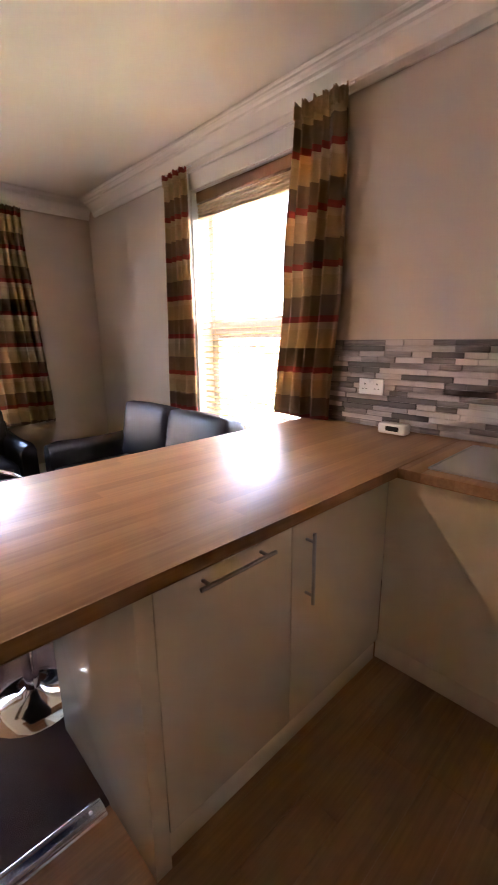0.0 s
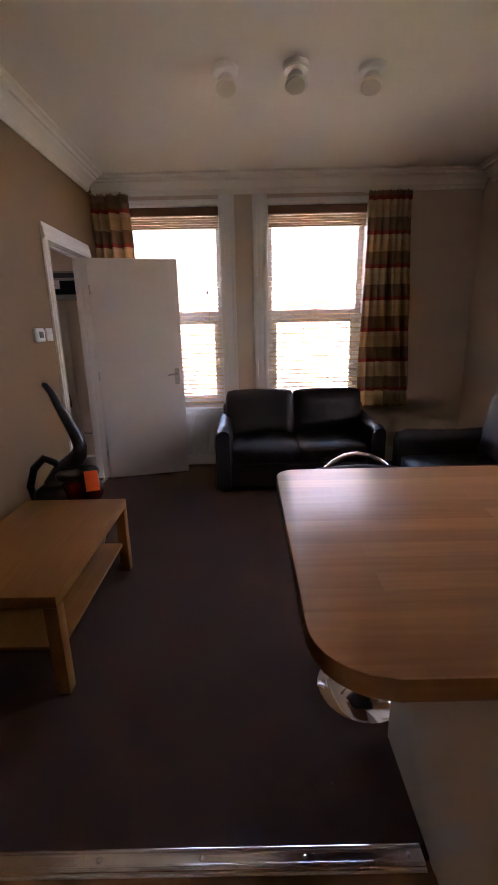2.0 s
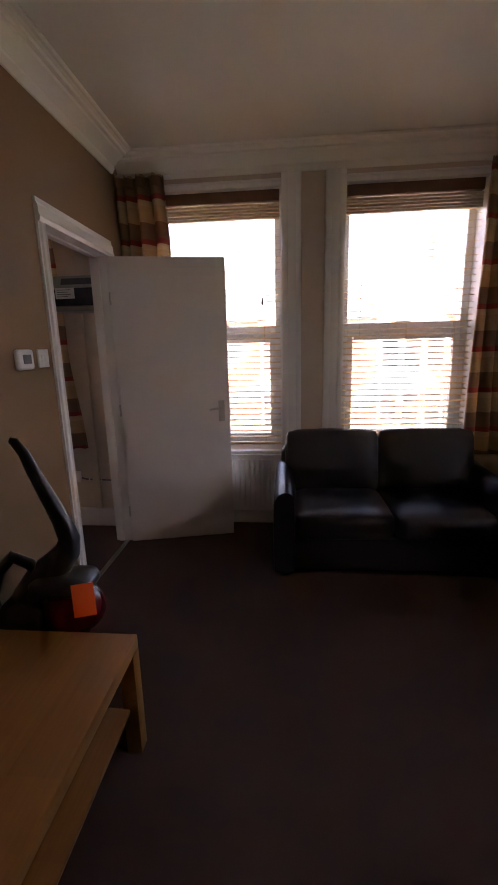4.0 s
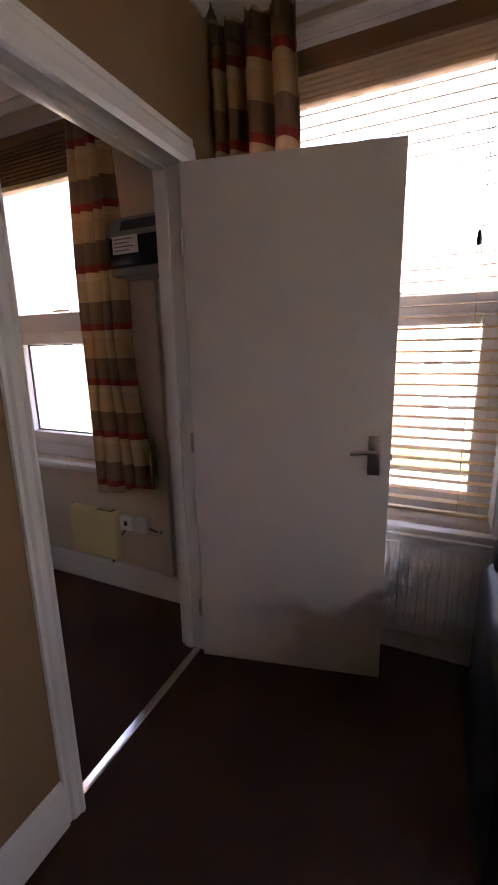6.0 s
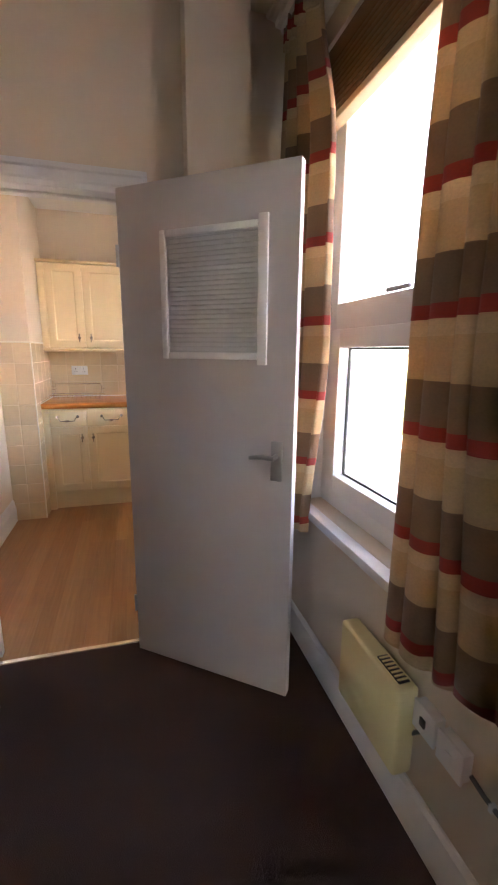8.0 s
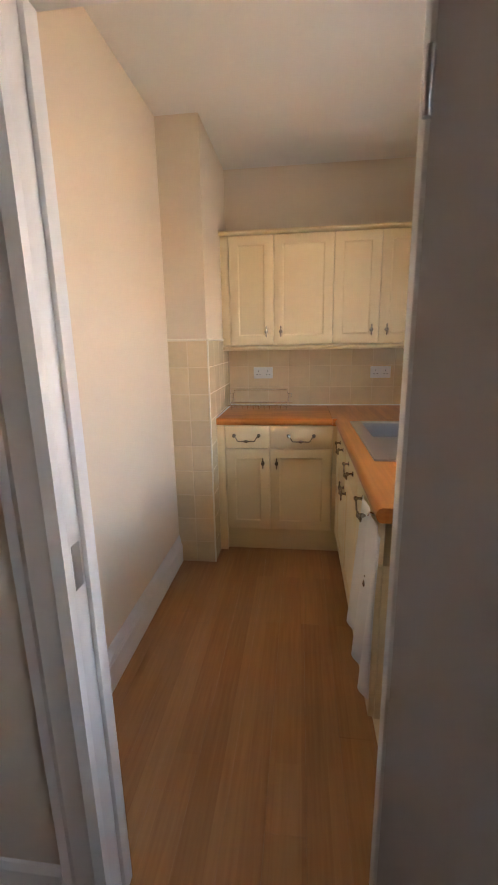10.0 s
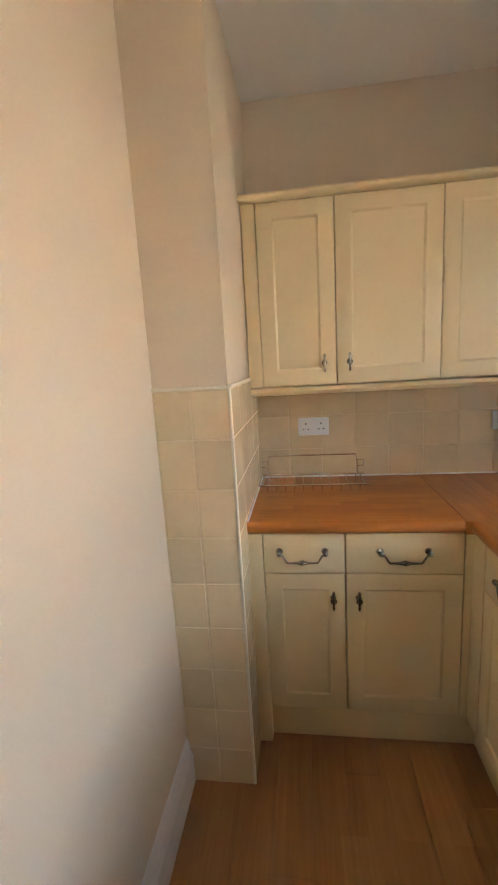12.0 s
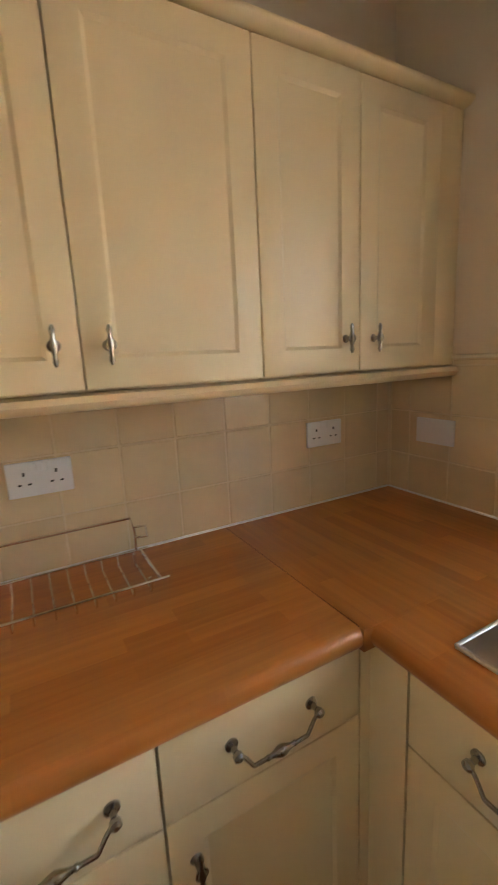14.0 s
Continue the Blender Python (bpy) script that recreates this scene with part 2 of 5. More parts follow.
BULB = glow("lit_bulb", (1.0, 0.66, 0.32, 1), 0.08)
BULBOFF = material("frosted_lamp_glass", srgb(236, 232, 226), 0.3, vary=0.03, bump=0.0)
LAMPMET = material("bronze_lamp_metal", srgb(92, 78, 64), 0.35, metal=0.7, vary=0.1, bump=0.02)
SATIN = material("satin_nickel", (0.5, 0.49, 0.47, 1), 0.3, metal=1.0, vary=0.06, bump=0.02)
BRICK = material("red_brick_facade", srgb(158, 118, 104), 0.85, vary=0.2, size=2, fine=25, bump=0.3)
SLATE = material("slate_roof", srgb(110, 106, 106), 0.7, vary=0.15, size=3, fine=20, bump=0.3)
GRASS = material("grass", srgb(92, 110, 58), 0.9, vary=0.2, size=2, fine=60, bump=0.5)
ASPHALT = material("asphalt", srgb(110, 110, 112), 0.9, vary=0.15, size=2, fine=90, bump=0.4)
DARKGLASS = material("dark_far_glass", srgb(70, 74, 80), 0.12, vary=0.1, bump=0.0)
STONEW = material("pale_stone_trim", srgb(214, 206, 192), 0.8, vary=0.08, bump=0.1)


# ---- mesh helpers ----
def thing(name, label, category, x=0, y=0, z=0, turn=0, group="", kind=""):
    ob = new(name)
    ob.matrix_basis = pose(x, y, z, 0, 0, turn)
    ob.empty_display_size = 0.1
    return tagged(ob, label, category, group, kind)


def finish(bm, mat, name, angle=38):
    me = bpy.data.meshes.new(name)
    bmesh.ops.recalc_face_normals(bm, faces=bm.faces)
    for f in bm.faces:
        f.smooth = True
    bm.to_mesh(me)
    bm.free()
    me.set_sharp_from_angle(angle=radians(angle))
    me.materials.append(mat)
    return me


def part(name, bm, mat, parent=None, label="", angle=38):
    ob = new(name, finish(bm, mat, name, angle) if not isinstance(bm, bpy.types.Mesh) else bm)
    if parent is not None:
        ob.parent = parent
    if label:
        ob["label"] = label
    return ob


def B():
    return bmesh.new()


def box(bm, x0, y0, z0, x1, y1, z1, r=0.0, seg=2):
    """A box between two corners with rounded edges, added to bm."""
    b = bmesh.new()
    bmesh.ops.create_cube(b, size=1)
    c = Vector(((x0 + x1) / 2, (y0 + y1) / 2, (z0 + z1) / 2))
    s = (abs(x1 - x0), abs(y1 - y0), abs(z1 - z0))
    for v in b.verts:
        v.co = Vector((v.co.x * s[0], v.co.y * s[1], v.co.z * s[2])) + c
    if r > 0:
        r = min(r, min(s) * 0.49)
        bmesh.ops.bevel(b, geom=list(b.edges), offset=r, segments=seg, profile=0.5, affect="EDGES")
    join(bm, b)
    return bm


def join(bm, other):
    me = bpy.data.meshes.new("tmp")
    other.to_mesh(me)
    other.free()
    bm.from_mesh(me)
    bpy.data.meshes.remove(me)


def slab(bm, pts, z0, z1, r=0.0, seg=3):
    """An upright prism over a plan outline, its top and bottom edges rounded."""
    b = bmesh.new()
    f = b.faces.new([b.verts.new((x, y, z0)) for x, y in pts])
    out = bmesh.ops.extrude_face_region(b, geom=[f])
    for v in out["geom"]:
        if isinstance(v, bmesh.types.BMVert):
            v.co.z = z1
    if r > 0:
        es = [e for e in b.edges if abs(e.verts[0].co.z - e.verts[1].co.z) < 1e-6]
        bmesh.ops.bevel(b, geom=es, offset=r, segments=seg, profile=0.5, affect="EDGES")
    join(bm, b)
    return bm


def rounded(x0, y0, x1, y1, radii, n=8):
    """Plan outline with its corner radii, from (x0, y0) anticlockwise."""
    pts = []
    for (cx, cy, a0), r in zip(((x0, y0, 180), (x1, y0, 270), (x1, y1, 0), (x0, y1, 90)), radii):
        if r <= 0:
            pts.append((cx, cy))
            continue
        ox, oy = cx + (r if cx == x0 else -r), cy + (r if cy == y0 else -r)
        for k in range(n + 1):
            a = radians(a0 + 90 * k / n)
            pts.append((ox + r * math.cos(a), oy + r * math.sin(a)))
    return pts


def run(bm, profile, p, q, out):
    """A moulding: a profile of (away from the wall, height) swept from p to q; out is the way off the wall."""
    p, q, out = Vector(p), Vector(q), Vector(out)
    a = [bm.verts.new(p + out * d + Vector((0, 0, h))) for d, h in profile]
    b = [bm.verts.new(q + out * d + Vector((0, 0, h))) for d, h in profile]
    for k in range(len(profile)):
        j = (k + 1) % len(profile)
        bm.faces.new((a[k], a[j], b[j], b[k]))
    bm.faces.new(a)
    bm.faces.new(list(reversed(b)))
    return bm


def tube(bm, pts, radii, seg=10):
    """A round bar through points with a radius at each."""
    pts = [Vector(p) for p in pts]
    if not isinstance(radii, (list, tuple)):
        radii = [radii] * len(pts)
    rings, up = [], None
    for k, p in enumerate(pts):
        d = (pts[min(k + 1, len(pts) - 1)] - pts[max(k - 1, 0)]).normalized()
        if up is None:
            up = d.orthogonal().normalized()
        up = (up - d * up.dot(d)).normalized()
        side = d.cross(up)
        rings.append([bm.verts.new(p + (up * math.cos(6.28319 * j / seg) + side * math.sin(6.28319 * j / seg)) * radii[k]) for j in range(seg)])
    for a, b in zip(rings, rings[1:]):
        for j in range(seg):
            bm.faces.new((a[j], a[(j + 1) % seg], b[(j + 1) % seg], b[j]))
    bm.faces.new(rings[0])
    bm.faces.new(list(reversed(rings[-1])))
    return bm


def lathe(bm, profile, x=0, y=0, z=0, seg=32):
    """A turned shape from (radius, height)."""
    rings = [[bm.verts.new((x + max(r, 1e-4) * math.cos(6.28319 * j / seg), y + max(r, 1e-4) * math.sin(6.28319 * j / seg), z + h)) for j in range(seg)] for r, h in profile]
    for a, b in zip(rings, rings[1:]):
        for j in range(seg):
            bm.faces.new((a[j], a[(j + 1) % seg], b[(j + 1) % seg], b[j]))
    bm.faces.new(rings[0])
    bm.faces.new(rings[-1])
    return bm


def cushion(bm, x0, y0, z0, x1, y1, z1, r=0.05, puff=0.03):
    """A stuffed block: rounded, and swollen in the middle of each side."""
    b = bmesh.new()
    bmesh.ops.create_cube(b, size=1)
    bmesh.ops.subdivide_edges(b, edges=list(b.edges), cuts=7, use_grid_fill=True)
    c = Vector(((x0 + x1) / 2, (y0 + y1) / 2, (z0 + z1) / 2))
    s = Vector((x1 - x0, y1 - y0, z1 - z0))
    for v in b.verts:
        u = Vector(v.co) * 2
        p = Vector((u.x * s.x / 2, u.y * s.y / 2, u.z * s.z / 2))
        inner = Vector([max(-(d / 2 - r), min(d / 2 - r, q)) for d, q in zip(s, p)])
        off = p - inner
        if off.length > 1e-6:
            p = inner + off.normalized() * r
        swell = [(1 - u.y ** 2) * (1 - u.z ** 2), (1 - u.x ** 2) * (1 - u.z ** 2), (1 - u.x ** 2) * (1 - u.y ** 2)]
        for k in range(3):
            if abs(u[k]) > 0.9:
                p[k] += math.copysign(puff * swell[k], u[k])
        p += 0.003 * noise.noise_vector(p * 9 + c)
        v.co = p + c
    join(bm, b)
    return bm


def wall(name, axis, inner, outer, a0, a1, z0, z1, mat, label, holes=()):
    """A wall with thickness, along x or y, with openings through it: (from, to, bottom, top)."""
    bm = B()

    def put(p, q, low, high):
        if q - p > 1e-4 and high - low > 1e-4:
            if axis == "x":
                box(bm, p, min(inner, outer), low, q, max(inner, outer), high)
            else:
                box(bm, min(inner, outer), p, low, max(inner, outer), q, high)

    at = a0
    for p, q, low, high in sorted(holes):
        put(at, p, z0, z1)
        put(p, q, z0, low)
        put(p, q, high, z1)
        at = q
    put(at, a1, z0, z1)
    return tagged(part(name, bm, mat), label, "wall", kind="structure")

# ---- the shell of the place ----
H = 2.73
W1, W2, W3 = (-1.21, -0.268, 0.62, 2.50), (0.178, 1.128, 0.62, 2.50), (-2.765, -1.57, 0.62, 2.455)
W4, W5 = (-2.95, -1.96, 0.74, 2.46), (-4.85, -3.45, 1.0, 2.1)
wall("wall_west", "y", -4.52, -4.82, -1.42, 2.465, -0.1, H, WALL_BEIGE, "beige painted plaster wall with two sash windows", [W1, W2])
wall("wall_north", "x", 2.165, 2.465, -4.52, 1.35, -0.1, H, WALL_BEIGE, "beige painted plaster wall above the counter", [W3])
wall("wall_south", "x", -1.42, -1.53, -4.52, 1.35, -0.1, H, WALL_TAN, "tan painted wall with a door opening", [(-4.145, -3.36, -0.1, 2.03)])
# unseen east wall stands close in, to bounce light onto the cabinet fronts
wall("wall_east", "y", 1.25, 1.35, -1.42, 2.165, -0.1, H, WALL_BEIGE, "plain beige wall out of view, set close to bounce light")
wall("wall_hall_west", "y", -4.42, -4.82, -3.15, -1.53, -0.1, H, WALL_HALL, "grey-beige painted hall wall with a window", [W4])
wall("wall_hall_south", "x", -3.15, -3.25, -4.42, -1.6, -0.1, H, WALL_HALL, "grey-beige painted hall wall with a door opening", [(-3.70, -3.02, -0.1, 2.0)])
wall("wall_hall_east", "y", -1.6, -1.5, -3.15, -1.53, -0.1, H, WALL_HALL, "plain grey-beige hall wall")
wall("wall_kitchen_west", "y", -4.42, -4.82, -5.72, -3.25, -0.1, H, WALL_CREAM, "cream painted kitchen wall with an unseen window added for light", [W5])
wall("wall_kitchen_east", "y", -2.70, -2.6, -5.72, -3.25, -0.1, H, WALL_CREAM, "cream painted kitchen wall")
kitchen_back = wall("wall_kitchen_south", "x", -5.72, -5.9, -4.82, -2.6, -0.1, H, WALL_CREAM, "cream painted kitchen wall with tiles above the counter")
pier = wall("wall_pier", "y", -2.70, -2.94, -5.72, -4.95, 0, H, WALL_CREAM, "cream painted pier with a tiled lower part")
tagged(part("wall_bump", box(B(), -4.168, -3.15, 0, -3.926, -3.035, H), WALL_HALL), "boxed-in painted pipe duct on the hall wall", "wall", kind="structure")

for name, x0, y0, x1, y1, hc in (("ceiling", -4.52, -1.42, 1.25, 2.165, H), ("ceiling_hall", -4.42, -3.15, -1.6, -1.53, H - 0.04), ("ceiling_kitchen", -4.42, -5.72, -2.7, -3.25, H - 0.11)):
    tagged(part(name, box(B(), x0 - 0.03, y0 - 0.03, hc, x1 + 0.03, y1 + 0.03, hc + 0.12), CEIL), "off-white painted plaster ceiling", "ceiling", kind="structure")

floor_lounge = tagged(part("floor", box(B(), -4.52, -1.46, -0.1, -1.013, 2.165, 0.0), CARPET), "dark brown short-pile carpet", "floor", kind="structure")
floor_kitchen = tagged(part("floor_wood", box(B(), -1.013, -1.42, -0.1, 1.25, 2.165, -0.012), FLOOR1), "dark oak laminate floor", "floor", kind="structure")
tagged(part("floor_hall", box(B(), -4.42, -3.15, -0.1, -1.6, -1.465, 0.0), CARPET), "dark brown short-pile carpet", "floor", kind="structure")
floor_k2 = tagged(part("floor_laminate", box(B(), -4.42, -5.72, -0.1, -2.7, -3.16, -0.012), FLOOR2), "warm oak laminate floor", "floor", kind="structure")

# cornice round the lounge and over the hall window
CORN = [(0, 0), (0.012, 0), (0.02, 0.012), (0.03, 0.03), (0.03, 0.045), (0.055, 0.075), (0.09, 0.1), (0.095, 0.115), (0.115, 0.118), (0.12, 0.135), (0.135, 0.142), (0.15, 0.142), (0.156, 0.15), (0.156, 0.16), (0, 0.16)]
cz = H - 0.146
CORN = [(d, h * 0.906) for d, h in CORN]
for p, q, out in (((-4.52, -1.42, cz), (-4.52, 2.165, cz), (1, 0, 0)), ((-4.364, 2.165, cz), (1.25, 2.165, cz), (0, -1, 0)), ((-4.364, -1.42, cz), (1.25, -1.42, cz), (0, 1, 0)), ((-4.42, -3.15, cz - 0.04), (-4.42, -1.53, cz - 0.04), (1, 0, 0))):
    tagged(part("cornice", run(B(), CORN, p, q, out), CEIL, angle=20), "moulded white plaster cornice", "trim", kind="structure")
SK = [(0, 0), (0.018, 0), (0.018, 0.11), (0.014, 0.122), (0.014, 0.135), (0.006, 0.152), (0, 0.155)]
for p, q, out in (
    ((-3.342, -1.42, 0), (1.25, -1.42, 0), (0, 1, 0)), ((-4.52, -1.42, 0), (-4.24, -1.42, 0), (0, 1, 0)), ((-4.52, -1.40, 0), (-4.52, 2.165, 0), (1, 0, 0)), ((-4.5, 2.165, 0), (-1.4, 2.165, 0), (0, -1, 0)),
    ((-4.42, -3.15, 0), (-4.42, -1.53, 0), (1, 0, 0)), ((-4.40, -3.15, 0), (-4.17, -3.15, 0), (0, 1, 0)), ((-2.912, -3.15, 0), (-1.6, -3.15, 0), (0, 1, 0)),
):
    tagged(part("baseboard", run(B(), SK, p, q, out), SKIRT, angle=20), "white gloss painted skirting board", "trim", kind="structure")
# the kitchen's is taller, with a stepped moulding
SK_TALL = [(0, 0), (0.02, 0), (0.02, 0.128), (0.016, 0.133), (0.016, 0.14), (0.0125, 0.146), (0.012, 0.168), (0.006, 0.19), (0, 0.197)]
tagged(part("baseboard", run(B(), SK_TALL, (-2.70, -4.95, -0.012), (-2.70, -3.36, -0.012), (-1, 0, 0)), SKIRT, angle=20), "tall white gloss painted skirting board", "trim", kind="structure")


# ---- architraves, thresholds ----
ARC = [(0.0, 0.0), (0.0, 0.022), (0.018, 0.028), (0.03, 0.022), (0.06, 0.02), (0.072, 0.012), (0.09, 0.012), (0.09, 0.0)]


def architrave(name, a, z0, z1, y, way, flip, width=0.09):
    """An upright door trim along z; a is its inner edge, flip the way it widens."""
    bm = B()
    k = width / 0.09
    lo = [bm.verts.new((a + flip * d * k, y + way * t, z0)) for d, t in ARC]
    hi = [bm.verts.new((a + flip * d * k, y + way * t, z1)) for d, t in ARC]
    for i in range(len(ARC)):
        j = (i + 1) % len(ARC)
        bm.faces.new((lo[i], lo[j], hi[j], hi[i]))
    bm.faces.new(lo)
    bm.faces.new(hi)
    return tagged(part(name, bm, WHITE, angle=20), "white moulded door architrave", "trim", kind="structure")


def head_trim(name, x0, x1, z, y, way, k=1.0):
    bm = B()
    a = [bm.verts.new((x0, y + way * t, z + d * k)) for d, t in ARC]
    b = [bm.verts.new((x1, y + way * t, z + d * k)) for d, t in ARC]
    for i in range(len(ARC)):
        j = (i + 1) % len(ARC)
        bm.faces.new((a[i], a[j], b[j], b[i]))
    bm.faces.new(a)
    bm.faces.new(b)
    return tagged(part(name, bm, WHITE, angle=20), "white moulded door architrave", "trim", kind="structure")


def lining(name, x0, x1, top, y0, y1):
    bm = B()
    box(bm, x0, y0, 0, x0 + 0.025, y1, top, 0.003)
    box(bm, x1 - 0.025, y0, 0, x1, y1, top, 0.003)
    box(bm, x0 + 0.025, y0, top - 0.025, x1 - 0.025, y1, top, 0.003)
    ym = (y0 + y1) / 2
    box(bm, x0 + 0.025, ym - 0.035, 0, x0 + 0.037, ym + 0.005, top - 0.025, 0.002)
    box(bm, x1 - 0.037, ym - 0.035, 0, x1 - 0.025, ym + 0.005, top - 0.025, 0.002)
    box(bm, x0 + 0.037, ym - 0.035, top - 0.037, x1 - 0.037, ym + 0.005, top - 0.025, 0.002)
    return tagged(part(name, bm, WHITE), "white painted door lining with stops", "trim", kind="structure")


architrave("trim_architrave", -3.398, 0, 2.02, -1.42, 1, 1, 0.055)
architrave("trim_architrave", -4.14, 0, 2.02, -1.42, 1, -1)
head_trim("trim_architrave_head", -4.23, -3.343, 2.02, -1.42, 1, 1.2)
lining_1 = lining("trim_lining", -4.165, -3.35, 2.045, -1.535, -1.417)
architrave("trim_architrave", -3.035, 0, 1.985, -3.15, 1, 1, 0.12)
architrave("trim_architrave", -3.69, 0, 1.985, -3.15, 1, -1)
head_trim("trim_architrave_head", -3.78, -2.914, 1.985, -3.15, 1)
lining_2 = lining("trim_lining", -3.715, -3.01, 2.01, -3.255, -3.147)

strip = tagged(part("threshold_strip", run(B(), [(-0.033, 0.0), (-0.029, 0.006), (-0.012, 0.011), (0.012, 0.011), (0.029, 0.006), (0.033, 0.0)], (-1.013, -1.42, 0.0), (-1.013, 0.419, 0.0), (1, 0, 0)), ALU, angle=10), "worn silver aluminium floor strip with ridges", "threshold strip")
for k in (-0.022, -0.013, 0.013, 0.022):
    part("ridge", tube(B(), [(-1.013 + k, -1.42, 0.009), (-1.013 + k, 0.418, 0.009)], 0.0035, 6), ALU, strip)
for k in range(7):
    part("screw", lathe(B(), [(0.006, 0.0), (0.006, 0.002), (0.003, 0.003)], -1.013, -1.3 + k * 0.28, 0.011, 10), STEEL, strip)
tagged(part("threshold_strip", run(B(), [(-0.018, 0.0), (-0.012, 0.005), (0.012, 0.005), (0.018, 0.0)], (-4.135, -1.45, 0.0), (-3.395, -1.45, 0.0), (0, 1, 0)), ALU, angle=10), "thin silver door bar between two carpets", "threshold strip")
tagged(part("threshold_strip", run(B(), [(-0.014, 0.0), (-0.01, 0.004), (0.01, 0.004), (0.014, 0.0)], (-3.685, -3.155, 0.0), (-3.04, -3.155, 0.0), (0, 1, 0)), ALU, angle=10), "thin door bar between carpet and laminate", "threshold strip")


# ---- windows ----
def sash_window(name, axis, face, out, hole, label, glass_in=0.2, mid=1.53, f=0.055, s=0.045, t=0.04, e_gasket=False, glass=GLASS_DIM):
    """A two-light window in an opening. face: the wall's inner plane; out: +1 or -1 towards the outside."""
    a0, a1, z0, z1 = hole
    ob = thing(name, label, "window", kind="structure")

    def bx(bm, p, q, low, high, d0, d1, r=0.004):
        u, v = face + out * d0, face + out * d1
        if axis == "y":
            return box(bm, min(u, v), p, low, max(u, v), q, high, r)
        return box(bm, p, min(u, v), low, q, max(u, v), high, r)

    g = glass_in
    bm = B()
    bx(bm, a0, a0 + f, z0, z1, g - 0.03, g + 0.06)
    bx(bm, a1 - f, a1, z0, z1, g - 0.03, g + 0.06)
    bx(bm, a0 + f, a1 - f, z0, z0 + f, g - 0.03, g + 0.06)
    bx(bm, a0 + f, a1 - f, z1 - f, z1, g - 0.03, g + 0.06)
    bx(bm, a0 + f, a1 - f, mid - t, mid + t, g - 0.035, g + 0.06)
    part("window_frame", bm, UPVC, ob)
    bm = B()
    lo, hi = z0 + f, mid - t
    bx(bm, a0 + f, a0 + f + s, lo, hi, g - 0.05, g + 0.02, 0.006)
    bx(bm, a1 - f - s, a1 - f, lo, hi, g - 0.05, g + 0.02, 0.006)
    bx(bm, a0 + f + s, a1 - f - s, lo, lo + s, g - 0.05, g + 0.02, 0.006)
    bx(bm, a0 + f + s, a1 - f - s, hi - s, hi, g - 0.05, g + 0.02, 0.006)
    part("sash", bm, UPVC, ob)
    for low, high, dd, e in ((lo + s, hi - s, g, s), (mid + t, z1 - f, g + 0.02, 0.0)):
        pane = part("pane", bx(B(), a0 + f + e, a1 - f - e, low, high, dd, dd + 0.004, 0), glass, ob)
        pane.visible_shadow = False
    if e_gasket:
        bm = B()
        p, q, low, high = a0 + f + s, a1 - f - s, lo + s, hi - s
        for u0, u1, v0, v1 in ((p, p + 0.007, low, high), (q - 0.007, q, low, high), (p, q, low, low + 0.007), (p, q, high - 0.007, high)):
            bx(bm, u0, u1, v0, v1, g - 0.006, g + 0.006, 0)
        part("gasket", bm, BLACK, ob, "black rubber glazing gasket")
    bm = B()
    m = (a0 + a1) / 2
    bx(bm, m - 0.06, m + 0.06, mid + t + 0.002, mid + t + 0.015, g - 0.045, g - 0.03, 0.003)
    part("catch", bm, UPVC, ob)
    bm = B()
    bx(bm, a0, a0 + 0.005, z0, z1, 0.001, g - 0.03, 0)
    bx(bm, a1 - 0.005, a1, z0, z1, 0.001, g - 0.03, 0)
    bx(bm, a0 + 0.005, a1 - 0.005, z1 - 0.001, z1, 0.001, g - 0.03, 0)
    part("reveal", bm, WHITE, ob)
    part("window_sill", bx(B(), a0 - 0.06, a1 + 0.06, z0 - 0.04, z0 - 0.001, -0.05, g - 0.03, 0.012), WHITE, ob)
    return ob


def window_trim(axis, face, inward, hole, width=0.125, head=0.045, top=2.583):
    """White boards round a window opening on the room side."""
    a0, a1, z0, z1 = hole
    for p, q in ((a0 - width, a0), (a1, a1 + width)):
        bm = B()
        for d0, d1, t in ((0.0, 1.0, 0.018), (0.0, 0.3, 0.03), (0.72, 1.0, 0.026)):
            s0, s1 = p + (q - p) * d0, p + (q - p) * d1
            if axis == "y":
                box(bm, min(face, face + inward * t), s0, z0, max(face, face + inward * t), s1, top, 0.004)
            else:
                box(bm, s0, min(face, face + inward * t), z0, s1, max(face, face + inward * t), top, 0.004)
        tagged(part("trim_window", bm, WHITE), "white moulded window architrave", "trim", kind="structure")
    bm = B()
    for low, high, t in ((z1, z1 + head, 0.016), (z1 + head - 0.014, z1 + head, 0.026)):
        if axis == "y":
            box(bm, min(face, face + inward * t), a0 + 0.001, low, max(face, face + inward * t), a1 - 0.001, high, 0.003)
        else:
            box(bm, a0 + 0.001, min(face, face + inward * t), low, a1 - 0.001, max(face, face + inward * t), high, 0.003)
    tagged(part("trim_window_head", bm, WHITE), "white moulded window head board", "trim", kind="structure")


sash_window("window_1", "y", -4.52, -1, W1, "white sash window behind a venetian blind")
sash_window("window_2", "y", -4.52, -1, W2, "white sash window behind a venetian blind")
sash_window("window_3", "x", 2.165, 1, W3, "white sash window behind a venetian blind", 0.19, 1.50, 0.055, 0.05, 0.05)
sash_window("window_4", "y", -4.42, -1, W4, "white framed hall window with a sill", 0.105, 1.53, 0.08, 0.07, 0.05, True, GLASS)
# this window is never in view; added and sized to light the second kitchen
sash_window("window_5", "y", -4.42, -1, W5, "white framed kitchen window out of view, added to light the room", 0.16, 1.6, glass=GLASS)
window_trim("y", -4.52, 1, W1, 0.14)
window_trim("y", -4.52, 1, W2, 0.14)
window_trim("x", 2.165, -1, W3, 0.055, 0.126)


